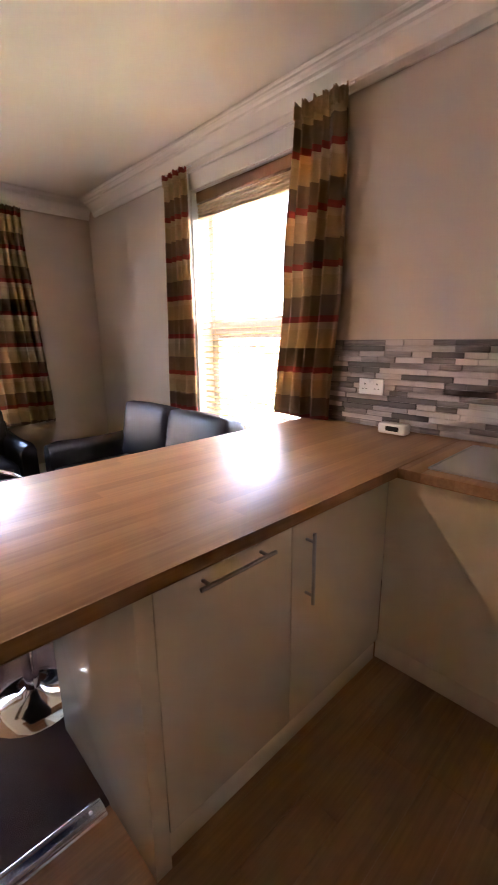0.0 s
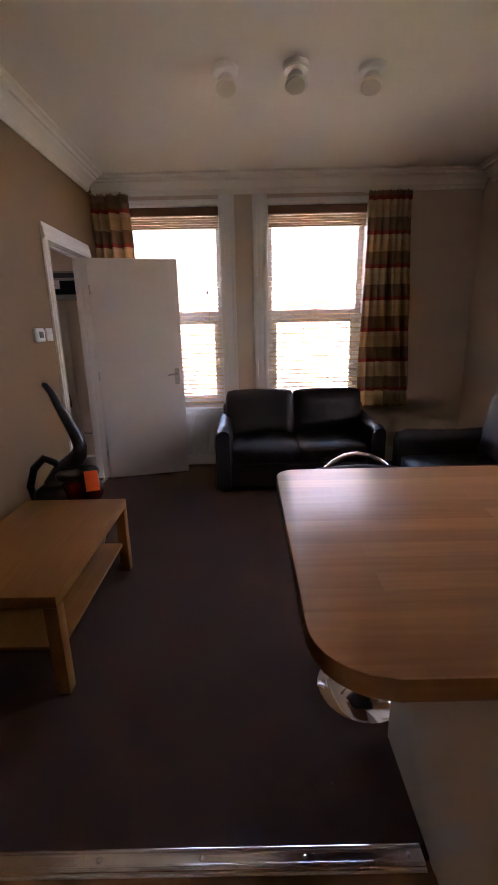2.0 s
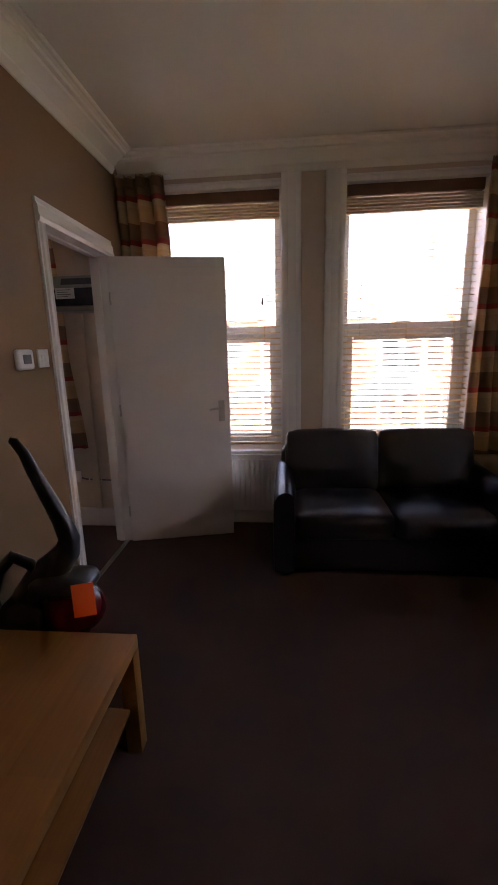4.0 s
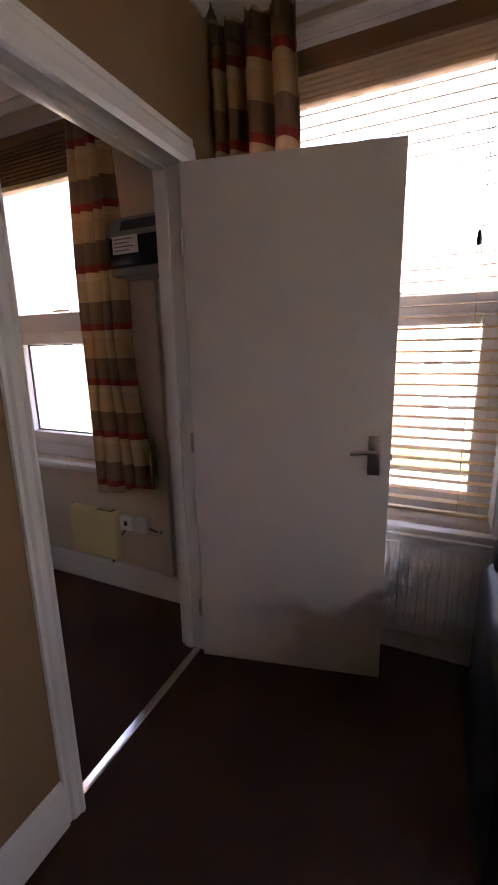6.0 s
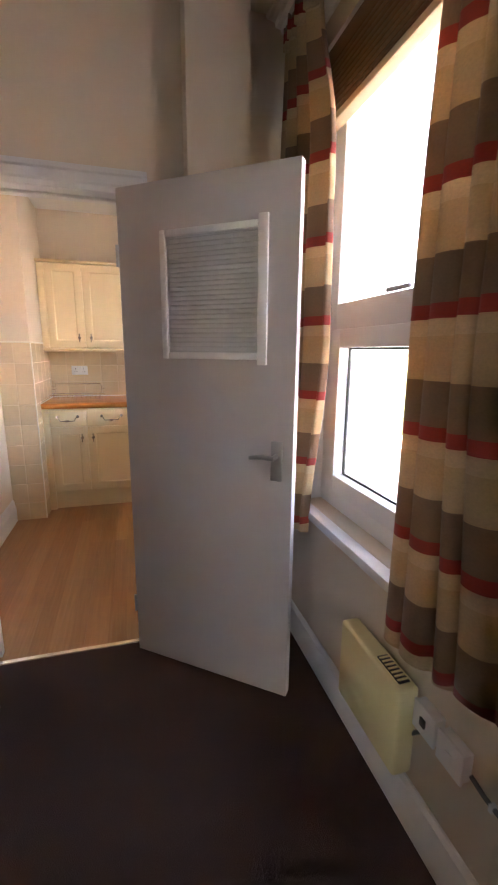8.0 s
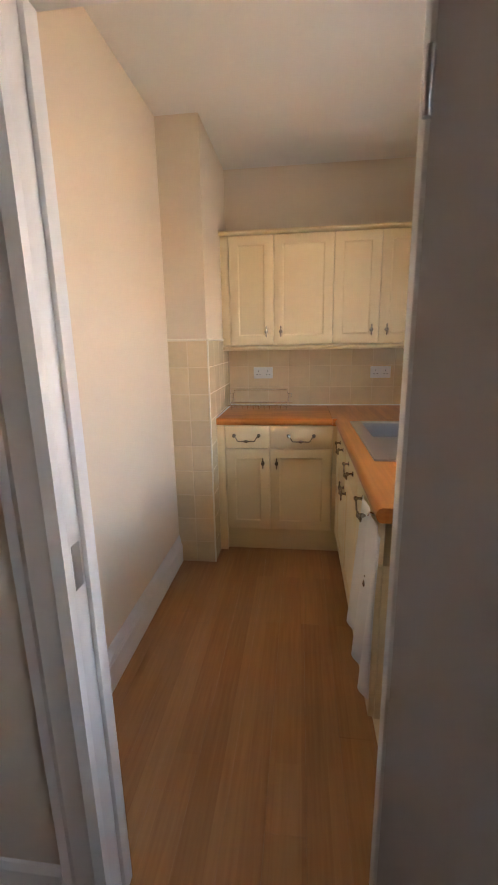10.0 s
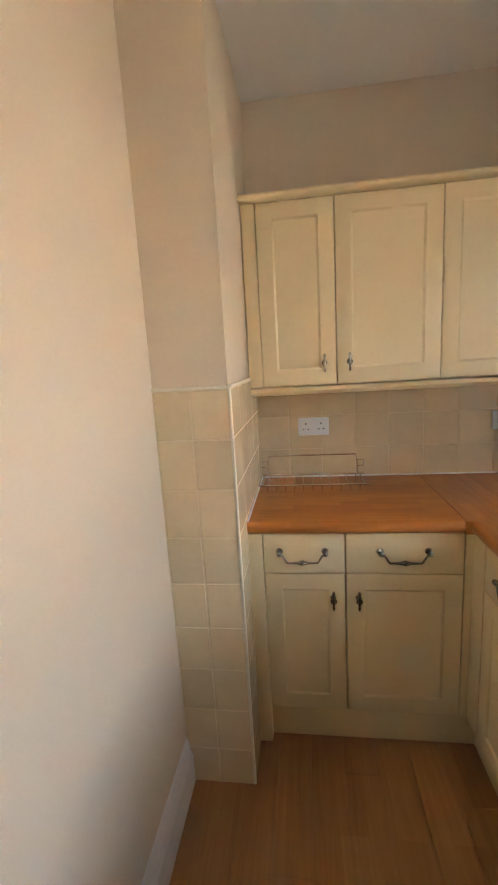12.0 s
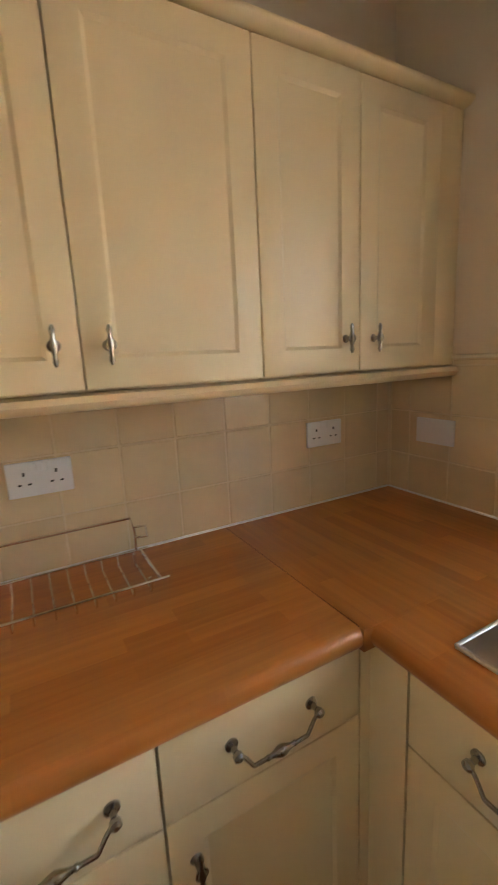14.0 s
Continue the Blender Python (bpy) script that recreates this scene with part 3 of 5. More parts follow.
def venetian_blind(axis, face, out, hole, label, low=None):
    """Slats let down with a wooden rail and a stack at the head."""
    a0, a1, z0, z1 = hole
    p, q = a0 + 0.014, a1 - 0.014
    d = 0.07
    ob = thing("venetian_blind", label, "blind")

    def bx(bm, s, t, lo, hi, w0, w1, r=0.002):
        u, v = face + out * w0, face + out * w1
        if axis == "y":
            return box(bm, min(u, v), s, lo, max(u, v), t, hi, r)
        return box(bm, s, min(u, v), lo, t, max(u, v), hi, r)

    part("head_rail", bx(B(), p, q, z1 - 0.075, z1 - 0.002, d - 0.035, d + 0.035, 0.004), BLINDD, ob, "brown wooden head rail")
    bm = B()
    for k in range(5):
        bx(bm, p, q, z1 - 0.1 - k * 0.021, z1 - 0.086 - k * 0.021, d - 0.026 + 0.003 * (k % 2), d + 0.024, 0.002)
    part("stacked_slats", bm, BLINDW, ob)
    low = z0 + 0.03 if low is None else low
    sh = bx(B(), p, q, -0.001, 0.001, d - 0.0145, d + 0.0145, 0)
    for v in sh.verts:
        w = v.co.x if axis == "y" else v.co.y
        v.co.z += ((w - face) * out - d) * math.tan(radians(14))
    me = finish(sh, SLATM, "slat")
    z = z1 - 0.215
    while z > low + 0.03:
        o = part("slat", me, SLATM, ob)
        o.matrix_basis = Matrix.Translation((0, 0, z))
        z -= 0.045
    part("bottom_rail", bx(B(), p, q, low, low + 0.016, d - 0.014, d + 0.014, 0.003), BLINDW, ob)
    for s in (p + 0.12, (p + q) / 2, q - 0.12):
        bm = B()
        for dd in (-0.014, 0.014):
            c = face + out * (d + dd)
            pts = [(c, s, low), (c, s, z1 - 0.1)] if axis == "y" else [(s, c, low), (s, c, z1 - 0.1)]
            tube(bm, pts, 0.0012, 5)
        part("ladder_cord", bm, BLINDW, ob)
    return ob


vb = venetian_blind("y", -4.52, -1, W1, "pale wooden venetian blind with open slats")
part("pull_cord", tube(B(), [(-4.555, -0.414, 2.40), (-4.555, -0.414, 1.77)], 0.0015, 6), BLINDW, vb)
part("cord_pull", lathe(B(), [(0.003, 0.0), (0.007, -0.01), (0.009, -0.035), (0.008, -0.052), (0.0, -0.056)], -4.555, -0.414, 1.772, 12), BLACK, vb, "small dark acorn pull")
hk = thing("curtain_hook", "small pale hook on the window architrave", "hook", -4.494, 0.105, 1.92)
part("rose", tube(B(), [(0.0, 0, 0), (0.006, 0, 0)], [0.013, 0.011], 14), UPVC, hk)
part("peg", tube(B(), [(0.005, 0, 0), (0.022, 0, 0), (0.03, 0, 0.008), (0.031, 0, 0.016)], [0.004, 0.004, 0.004, 0.005], 8), UPVC, hk)
venetian_blind("y", -4.52, -1, W2, "pale wooden venetian blind with open slats")
venetian_blind("x", 2.165, 1, W3, "pale wooden venetian blind with open slats")

# raised wooden blind in the hall
rb = thing("wooden_blind", "brown slatted wooden blind fully raised", "blind")
part("head_rail", box(B(), -4.475, W4[0] + 0.01, 2.40, -4.43, W4[1] - 0.01, 2.455, 0.004), BLINDD, rb)
for k in range(9):
    part("slat", box(B(), -4.478 + 0.004 * (k % 2), W4[0] + 0.012, 2.383 - k * 0.0185, -4.432, W4[1] - 0.012, 2.3995 - k * 0.0185, 0.004), BLINDD, rb)
part("bottom_rail", box(B(), -4.48, W4[0] + 0.012, 2.206, -4.432, W4[1] - 0.012, 2.232, 0.005), BLINDW, rb, "pale wooden bottom rail")


# ---- curtains ----
def between(z, rows):
    """The two edges at a height, from rows of (height, from, to), top first."""
    for (za, p0, p1), (zb, q0, q1) in zip(rows, rows[1:]):
        if z >= zb:
            k = min(1.0, max(0.0, (za - z) / (za - zb)))
            k = k * k * (3 - 2 * k)
            return p0 + (q0 - p0) * k, p1 + (q1 - p1) * k
    return rows[-1][1:]


def curtain(axis, face, inward, rows, label, folds=5, depth=0.045, stand=0.09, seed=1, red=1.56, cloth=None, skew=0.0):
    """A hanging curtain; rows give its height and its edges along the wall, from the heading to the hem."""
    rnd = random.Random(seed)
    ob = thing("curtain", label, "curtain", group="striped curtains")
    z1, z0 = rows[0][0], rows[-1][0]
    nx, nz = folds * 16, 40
    ph = [rnd.uniform(0, 6.28) for _ in range(6)]
    wide = [rnd.uniform(0.6, 1.4) for _ in range(folds)]
    total = sum(wide)
    marks = [sum(wide[:k]) / total for k in range(folds + 1)]
    high = [rnd.uniform(0.55, 1.25) for _ in range(folds + 1)]

    def fold(u, v):
        """How far a point of the cloth stands off, minus one to one, with folds of unlike width."""
        u = min(0.99999, max(0.0, u + 0.02 * math.sin(v * 3 + ph[3]) * math.sin(math.pi * u)))
        k = max(i for i in range(folds) if marks[i] <= u)
        w = (u - marks[k]) / (marks[k + 1] - marks[k])
        a = math.sin(2 * math.pi * w)
        a = math.copysign(abs(a) ** 0.8, a)
        return a * (high[k] * (1 - w) + high[k + 1] * w)

    def sheet(za, zb, n, off, gather):
        bm = B()
        grid = []
        for j in range(n + 1):
            z = za + (zb - za) * j / n
            v = (z1 - z) / (z1 - z0)
            a0, a1 = between(z, rows)
            row = []
            for i in range(nx + 1):
                u = i / nx
                amp = depth * (0.5 + 0.5 * min(1.0, v * 2.2)) * (1 + 0.2 * math.sin(v * 4 + ph[0] + 5 * u))
                d = stand + off + amp * fold(u, v) + gather * math.sin(2 * math.pi * folds * 4 * u + ph[1])
                a = a0 + (a1 - a0) * u + 0.13 * (a1 - a0) / folds * math.sin(2 * math.pi * folds * u + ph[2] + 1.5 * v)
                a += 0.006 * math.sin(6 * v + ph[4] + 3 * u)
                zz = z + (0.012 * fold(u, v) + 0.006 * math.sin(7 * u + ph[5]) + skew * u) * (v if zb == z0 else 0)
                if zb != z0 and j == 0:
                    zz += 0.007 * math.sin(2 * math.pi * folds * 3 * u + ph[4])
                x = face + inward * d
                row.append(bm.verts.new((x, a, zz - red) if axis == "y" else (a, x, zz - red)))
            grid.append(row)
        for r0, r1 in zip(grid, grid[1:]):
            for i in range(nx):
                bm.faces.new((r0[i], r0[i + 1], r1[i + 1], r1[i]))
        return bm

    for name, za, zb, n, off, gather, mat in (("cloth", z1, z0, nz, 0.0, 0.0, cloth), ("heading", z1 + 0.02, z1 - 0.055, 4, 0.005, 0.006, cloth)):
        c = part(name, sheet(za, zb, n, off, gather), mat, ob, angle=80)
        c.matrix_basis = Matrix.Translation((0, 0, red))
        s = c.modifiers.new("thickness", "SOLIDIFY")
        s.thickness = 0.003
    n = folds * 2
    for k in range(n):
        a = rows[0][1] + (rows[0][2] - rows[0][1]) * (k + 0.5) / n
        d = face + inward * (stand - 0.03)
        pts = [(d, a, z1 - 0.02), (d + inward * 0.012, a, z1 + 0.005), (d, a, z1 + 0.022)] if axis == "y" else [(a, d, z1 - 0.02), (a, d + inward * 0.012, z1 + 0.005), (a, d, z1 + 0.022)]
        part("hook", tube(B(), pts, 0.003, 6), UPVC, ob)
    p = face + inward * (stand - 0.03)
    e0, e1 = rows[0][1] - 0.03, rows[0][2] + 0.03
    part("rail", tube(B(), [(p, e0, z1 + 0.022), (p, e1, z1 + 0.022)] if axis == "y" else [(e0, p, z1 + 0.022), (e1, p, z1 + 0.022)], 0.007, 8), UPVC, ob, "white curtain rail")
    return ob


CL = "cream, taupe and red striped curtain drawn aside"
curtain("x", 2.165, -1, [(2.565, -2.985, -2.70), (1.7, -3.0, -2.70), (0.80, -3.04, -2.715)], CL + " beside the window", 4, 0.032, seed=2, red=1.69, cloth=CLOTH)
curtain("x", 2.165, -1, [(2.575, -1.665, -1.365), (1.7, -1.735, -1.37), (0.925, -1.795, -1.42)], CL + ", ending on the counter", 5, 0.05, seed=3, red=1.77, cloth=CLOTH)
curtain("y", -4.52, 1, [(2.545, 1.085, 1.48), (1.5, 1.08, 1.53), (0.60, 1.07, 1.58)], CL + " above the sofa", 6, 0.04, seed=4, red=1.63, cloth=CLOTH)
curtain("y", -4.52, 1, [(2.555, -1.395, -1.065), (2.1, -1.39, -1.04), (0.62, -1.38, -0.98)], CL + " behind the door", 4, 0.065, 0.11, seed=5, red=1.56, cloth=CLOTH)
curtain("y", -4.42, 1, [(2.575, -3.07, -2.79), (2.05, -3.08, -2.645), (1.45, -3.08, -2.645), (0.66, -3.05, -2.79)], CL + " in the hall corner", 4, 0.04, seed=6, red=1.485, cloth=CLOTH_HALL)
curtain("y", -4.42, 1, [(2.575, -2.115, -1.90), (1.45, -2.155, -1.84), (0.61, -2.155, -1.77)], CL + " below the fuse box", 4, 0.026, seed=7, red=1.465, cloth=CLOTH_HALL, skew=0.07)


# ---- doors ----
def lever(door, along, z, side):
    """A lever handle on a plate; side is -1 or 1, for the two faces."""
    y = 0.022 * side
    h = part("door_handle", box(B(), along - 0.022, min(y, y + 0.007 * side), z - 0.075, along + 0.022, max(y, y + 0.007 * side), z + 0.075, 0.003), SATIN, door, "satin nickel lever handle on a plate")
    bm = B()
    tube(bm, [(along, y + 0.007 * side, z + 0.02), (along, y + 0.05 * side, z + 0.02)], 0.009, 12)
    tube(bm, [(along + 0.005, y + 0.05 * side, z + 0.02), (along - 0.04, y + 0.055 * side, z + 0.024), (along - 0.088, y + 0.05 * side, z + 0.016)], [0.009, 0.0085, 0.007], 12)
    part("lever", bm, SATIN, h)
    return h


def hinge_leaf(door, z):
    bm = tube(B(), [(-0.004, -0.024, z - 0.04), (-0.004, -0.024, z + 0.04)], 0.006, 10)
    box(bm, -0.002, -0.022, z - 0.04, 0.002, 0.012, z + 0.04)
    part("hinge", bm, STEEL, door)


ang1 = math.degrees(math.atan2(0.76, -0.17))
door_1 = part("door_1", box(B(), 0, -0.02, 0.008, 0.765, 0.02, 2.012, 0.003), DOORW)
door_1.matrix_basis = pose(-4.128, -1.40, 0, 0, 0, ang1)
tagged(door_1, "white painted flush door standing open", "door", kind="structure")
for s in (-1, 1):
    lever(door_1, 0.705, 0.97, s)
for z in (0.25, 1.0, 1.75):
    hinge_leaf(door_1, z)
part("latch", box(B(), 0.764, -0.008, 0.95, 0.773, 0.008, 0.975, 0.002), STEEL, door_1)

ang2 = math.degrees(math.atan2(0.455, -0.569))
DW, GA, GB, GZ0, GZ1 = 0.728, 0.205, 0.60, 1.375, 1.81
bm = B()
box(bm, 0, -0.02, 0.008, GA, 0.02, 1.99)
box(bm, GB, -0.02, 0.008, DW, 0.02, 1.99)
box(bm, GA, -0.02, 0.008, GB, 0.02, GZ0)
box(bm, GA, -0.02, GZ1, GB, 0.02, 1.99)
door_2 = part("door_2", bm, DOORG)
door_2.matrix_basis = pose(-3.672, -3.105, 0, 0, 0, ang2)
tagged(door_2, "white painted door with a reeded glass light, open", "door", kind="structure")
for s in (-1, 1):
    lever(door_2, DW - 0.06, 1.0, s)
    for p, q, lo, hi in ((GA - 0.012, GA + 0.014, GZ0 - 0.012, GZ1 + 0.012), (GB - 0.014, GB + 0.022, GZ0 - 0.03, GZ1 + 0.03), (GA + 0.014, GB - 0.014, GZ0 - 0.012, GZ0 + 0.012), (GA + 0.014, GB - 0.014, GZ1 - 0.012, GZ1 + 0.012)):
        part("glazing_bead", box(B(), p, min(0.016 * s, 0.03 * s), lo, q, max(0.016 * s, 0.03 * s), hi, 0.004), WHITE, door_2)
for z in (0.25, 1.75):
    hinge_leaf(door_2, z)
bm = box(B(), GA, -0.003, GZ0, GB, 0.003, GZ1)
pane = part("pane", bm, REED, door_2, "ribbed obscured glass")
n = 26
hh = (GZ1 - GZ0) / n
me = finish(box(B(), GA + 0.014, -0.003, -hh / 2 + 0.0008, GB - 0.014, 0.003, hh / 2 - 0.0008, 0.0022, 2), REED, "glass_rib")
for k in range(n):
    for s in (-1,):
        o = part("glass_rib", me, REED, pane)
        o.matrix_basis = Matrix.Translation((0, 0.0055 * s, GZ0 + (k + 0.5) * hh))
part("keeper", box(B(), -3.0365, -3.188, 0.93, -3.033, -3.158, 1.03, 0.001), STEEL, lining_2, "steel strike plate")


# ---- lounge: sofas, table, cleaner, stool ----
def sofa(label, x, y, turn, wide, deep):
    """A two-seat leather sofa; it faces local -y, its front corner at the origin."""
    ob = thing("sofa", label, "sofa", x, y, 0, turn, group="leather sofas")
    arm = 0.145
    part("base", box(B(), 0.02, 0.05, 0.05, wide - 0.02, deep - 0.03, 0.27, 0.02, 3), LEATHER, ob)
    for s in (0, wide - arm):
        bm = B()
        n = 14
        prof = []
        for k in range(n + 1):
            a = math.pi * k / n
            prof.append((0.01 + arm / 2 + arm / 2 * math.cos(a) * 1.02, 0.50 + 0.10 * math.sin(a)))
        prof = [(arm, 0.06)] + prof + [(0.0, 0.06)]
        la = []
        steps = 9
        for j in range(steps + 1):
            v = j / steps
            yy = v * (deep - 0.08)
            drop = 0.0 if v > 0.12 else (0.12 - v) / 0.12 * 0.03
            rise = -0.02 * math.sin(v * math.pi)
            inset = 0.012 if j in (0, steps) else 0.0
            la.append([bm.verts.new((s + min(max(px, inset), arm - inset), yy, (pz if pz < 0.1 else pz - drop + rise))) for px, pz in prof])
        for a, b in zip(la, la[1:]):
            for k in range(len(prof)):
                j = (k + 1) % len(prof)
                bm.faces.new((a[k], a[j], b[j], b[k]))
        bm.faces.new(la[0])
        bm.faces.new(la[-1])
        part("arm", bm, LEATHER, ob, angle=55)
    half = (wide - 2 * arm) / 2
    for k in (0, 1):
        x0 = arm + k * half
        part("seat_cushion", cushion(B(), x0 + 0.004, 0.0, 0.26, x0 + half - 0.004, deep - 0.22, 0.43, 0.045, 0.014), LEATHER, ob, angle=80)
        b = part("back_cushion", cushion(B(), x0 - 0.06 * (k == 0) + 0.004, -0.10, 0.0, x0 + half + 0.06 * (k == 1) - 0.004, 0.11, 0.44, 0.04, 0.012), LEATHER, ob, angle=80)
        b.matrix_basis = pose(0, deep - 0.20, 0.385, -12, 0, 0)
    part("back", box(B(), 0.05, deep - 0.16, 0.06, wide - 0.05, deep - 0.02, 0.70, 0.04, 3), LEATHER, ob)
    foot = finish(box(B(), -0.03, -0.03, 0, 0.03, 0.03, 0.055, 0.006), BLACK, "foot")
    for fx, fy in ((0.08, 0.1), (wide - 0.08, 0.1), (0.08, deep - 0.1), (wide - 0.08, deep - 0.1)):
        o = part("foot", foot, BLACK, ob)
        o.matrix_basis = Matrix.Translation((fx, fy, 0))
    return ob


sofa("dark brown leather two-seat sofa in front of the windows", -3.62, -0.33, 90, 1.46, 0.78)
s2 = sofa("dark brown leather two-seat sofa along the window wall", -3.40, 1.10, 0, 1.50, 0.88)
s2.matrix_basis = s2.matrix_basis @ Matrix.Diagonal((1, 1, 1.08, 1))

tb = thing("coffee_table", "oak veneer coffee table with a shelf below", "table", -2.505, -1.342)
L, D = 0.938, 0.58
part("tabletop", box(B(), 0, 0, 0.40, L, D, 0.45, 0.004), TABLEW, tb)
part("shelf", box(B(), 0.05, 0.03, 0.17, L - 0.05, D - 0.03, 0.188, 0.003), TABLEW, tb)
leg = finish(box(B(), 0, 0, 0, 0.055, 0.055, 0.40, 0.003), TABLEW, "leg")
for lx, ly in ((0, 0), (L - 0.055, 0), (0, D - 0.055), (L - 0.055, D - 0.055)):
    o = part("leg", leg, TABLEW, tb)
    o.matrix_basis = Matrix.Translation((lx, ly, 0))

# upright carpet washer against the tan wall
vc = thing("vacuum_cleaner", "black and red upright carpet washer with an orange tag", "vacuum cleaner", -2.645, -1.19, 0, -90)
vc.matrix_basis = vc.matrix_basis @ Matrix.Diagonal((1.12, 0.86, 1.12, 1))
part("head", cushion(B(), -0.17, -0.15, 0.012, 0.17, 0.15, 0.15, 0.05, 0.01), GREYP, vc, angle=80)
part("lower_body", cushion(B(), -0.06, -0.11, 0.12, 0.14, 0.11, 0.44, 0.06, 0.01), BLACK, vc, angle=80)
part("tank", cushion(B(), -0.2, -0.1, 0.31, -0.02, 0.1, 0.5, 0.08, 0.02), RED, vc, "dark red clear tank", angle=80)
part("tank_lid", cushion(B(), -0.19, -0.09, 0.47, 0.0, 0.09, 0.53, 0.025, 0.01), BLACK, vc, angle=80)
bm = tube(B(), [(0.05, 0, 0.36), (0.03, 0, 0.44), (-0.02, 0, 0.52), (-0.08, 0, 0.57), (-0.118, 0, 0.615), (-0.128, 0, 0.66), (-0.11, 0, 0.72), (-0.075, 0, 0.80), (-0.04, 0, 0.88), (-0.012, 0, 0.95), (0.012, 0, 0.985)], [0.07, 0.065, 0.056, 0.05, 0.042, 0.036, 0.032, 0.027, 0.022, 0.017, 0.014], 14)
part("handle", bm, DARKP, vc)
part("grip", tube(B(), [(-0.04, 0, 0.88), (-0.012, 0, 0.95), (0.014, 0, 0.987), (0.026, 0, 0.99)], [0.0235, 0.0185, 0.016, 0.012], 12), BLACK, vc)
bm = tube(B(), [(0.10, 0.02, 0.24), (0.15, 0.02, 0.34), (0.165, 0.02, 0.44), (0.13, 0.02, 0.54), (0.07, 0.02, 0.595), (0.01, 0.02, 0.57), (-0.02, 0.02, 0.52)], 0.022, 10)
part("hose", bm, BLACK, vc)
t = part("tag", box(B(), -0.035, -0.002, -0.11, 0.035, 0.002, 0.0, 0.001), ORANGE, vc, "bright orange card tag")
t.matrix_basis = pose(-0.2, 0.112, 0.545, 6, 0, 25)
for s in (-1, 1):
    bm = B()
    tube(bm, [(0.12, s * 0.15, 0.05), (0.12, s * 0.175, 0.05)], 0.05, 20)
    part("wheel", bm, BLACK, vc)

st = thing("bar_stool", "chrome bar stool with a black padded seat", "stool", -1.585, 0.40)
part("base", lathe(B(), [(0.0, 0.0), (0.172, 0.0), (0.175, 0.006), (0.168, 0.014), (0.12, 0.034), (0.05, 0.05), (0.03, 0.07), (0.0, 0.07)]), CHROME, st, "polished chrome trumpet base", angle=60)
part("column", tube(B(), [(0, 0, 0.05), (0, 0, 0.42)], 0.028, 20), CHROME, st)
part("gas_lift", tube(B(), [(0, 0, 0.42), (0, 0, 0.62)], 0.018, 16), CHROME, st)
part("footrest", tube(B(), [(0.02, 0.0, 0.3)] + [(-0.17 * math.cos(radians(a)), 0.17 * math.sin(radians(a)), 0.28) for a in range(-80, 81, 16)] + [(0.02, 0.0, 0.3)], 0.009, 8), CHROME, st)
part("seat", cushion(B(), -0.2, -0.19, 0.62, 0.2, 0.19, 0.70, 0.04, 0.01), LEATHER, st, angle=80)
part("back_pad", cushion(B(), -0.225, -0.17, 0.70, -0.18, 0.17, 0.86, 0.02, 0.008), LEATHER, st, angle=80)
part("back_rail", tube(B(), [(-0.05, -0.2, 0.64)] + [(-0.235 + 0.02 * abs(math.cos(radians(a))), -0.19 * math.cos(radians(a)), 0.69 + 0.215 * math.sin(radians(a))) for a in range(0, 181, 15)] + [(-0.05, 0.2, 0.64)], 0.010, 10), CHROME, st, "curved chrome back rail")

# ---- lounge: ceiling spots ----
def spot(parent, x, y, z, aim, long, rad, body, glassm, label=""):
    d = Vector(aim).normalized()
    o = part("lamp_head", tube(B(), [Vector((x, y, z)), Vector((x, y, z)) + d * long * 0.25, Vector((x, y, z)) + d * long * 0.7, Vector((x, y, z)) + d * long], [rad * 0.55, rad * 0.7, rad * 0.8, rad], 20), body, parent, label)
    e = Vector((x, y, z)) + d * (long + 0.001)
    part("bulb", tube(B(), [e, e + d * 0.008], [rad * 0.92, rad * 0.8], 20), glassm, o)


for k, (sx, sy) in enumerate(((-2.87, -0.12), (-2.855, 0.255), (-2.885, 0.665))):
    ob = thing("ceiling_spotlight", "round white ceiling spotlight, switched off", "spotlight", sx, sy, H, group="row of ceiling spotlights")
    part("base", lathe(B(), [(0.07, 0.0), (0.07, -0.022), (0.062, -0.03), (0.0, -0.03)], 0, 0, 0, 28), UPVC, ob)
    part("swivel", tube(B(), [(0, 0, -0.026), (0, 0, -0.05)], 0.012, 10), SATIN, ob)
    spot(ob, -0.01, 0.0, -0.04, (0.35, 0.02 - 0.08 * (k - 1), -1), 0.058, 0.062, UPVC, BULBOFF)
tr = thing("track_light", "bronze track light with three lit spots", "track light", -2.07, 0.42, H)
part("rail", box(B(), -0.012, -0.30, -0.05, 0.012, 0.25, -0.028, 0.004), LAMPMET, tr)
part("mount", lathe(B(), [(0.05, 0.0), (0.05, -0.02), (0.03, -0.03), (0.0, -0.03)], 0, 0, 0, 24), LAMPMET, tr)
HEADS = ((-0.18, (0.3, -0.12, -1)), (0.0, (0.1, 0.0, -1)), (0.19, (0.12, 0.22, -1)))
for k, aim in HEADS:
    part("arm", tube(B(), [(0, k, -0.05), (0, k, -0.075)], 0.006, 8), LAMPMET, tr)
    spot(tr, 0, k, -0.065, aim, 0.095, 0.03, LAMPMET, BULB)
    lamp = new("track_spot_light", bpy.data.lights.new("track_spot_light", "SPOT"))
    lamp.data.energy, lamp.data.color, lamp.data.spot_size, lamp.data.spot_blend, lamp.data.shadow_soft_size = 0.12, (1.0, 0.74, 0.48), radians(140), 1.0, 0.03
    d = Vector(aim).normalized()
    e = Vector((-2.07, 0.42 + k, H - 0.065)) + d * 0.115
    lamp.matrix_basis = look(e, e + d)

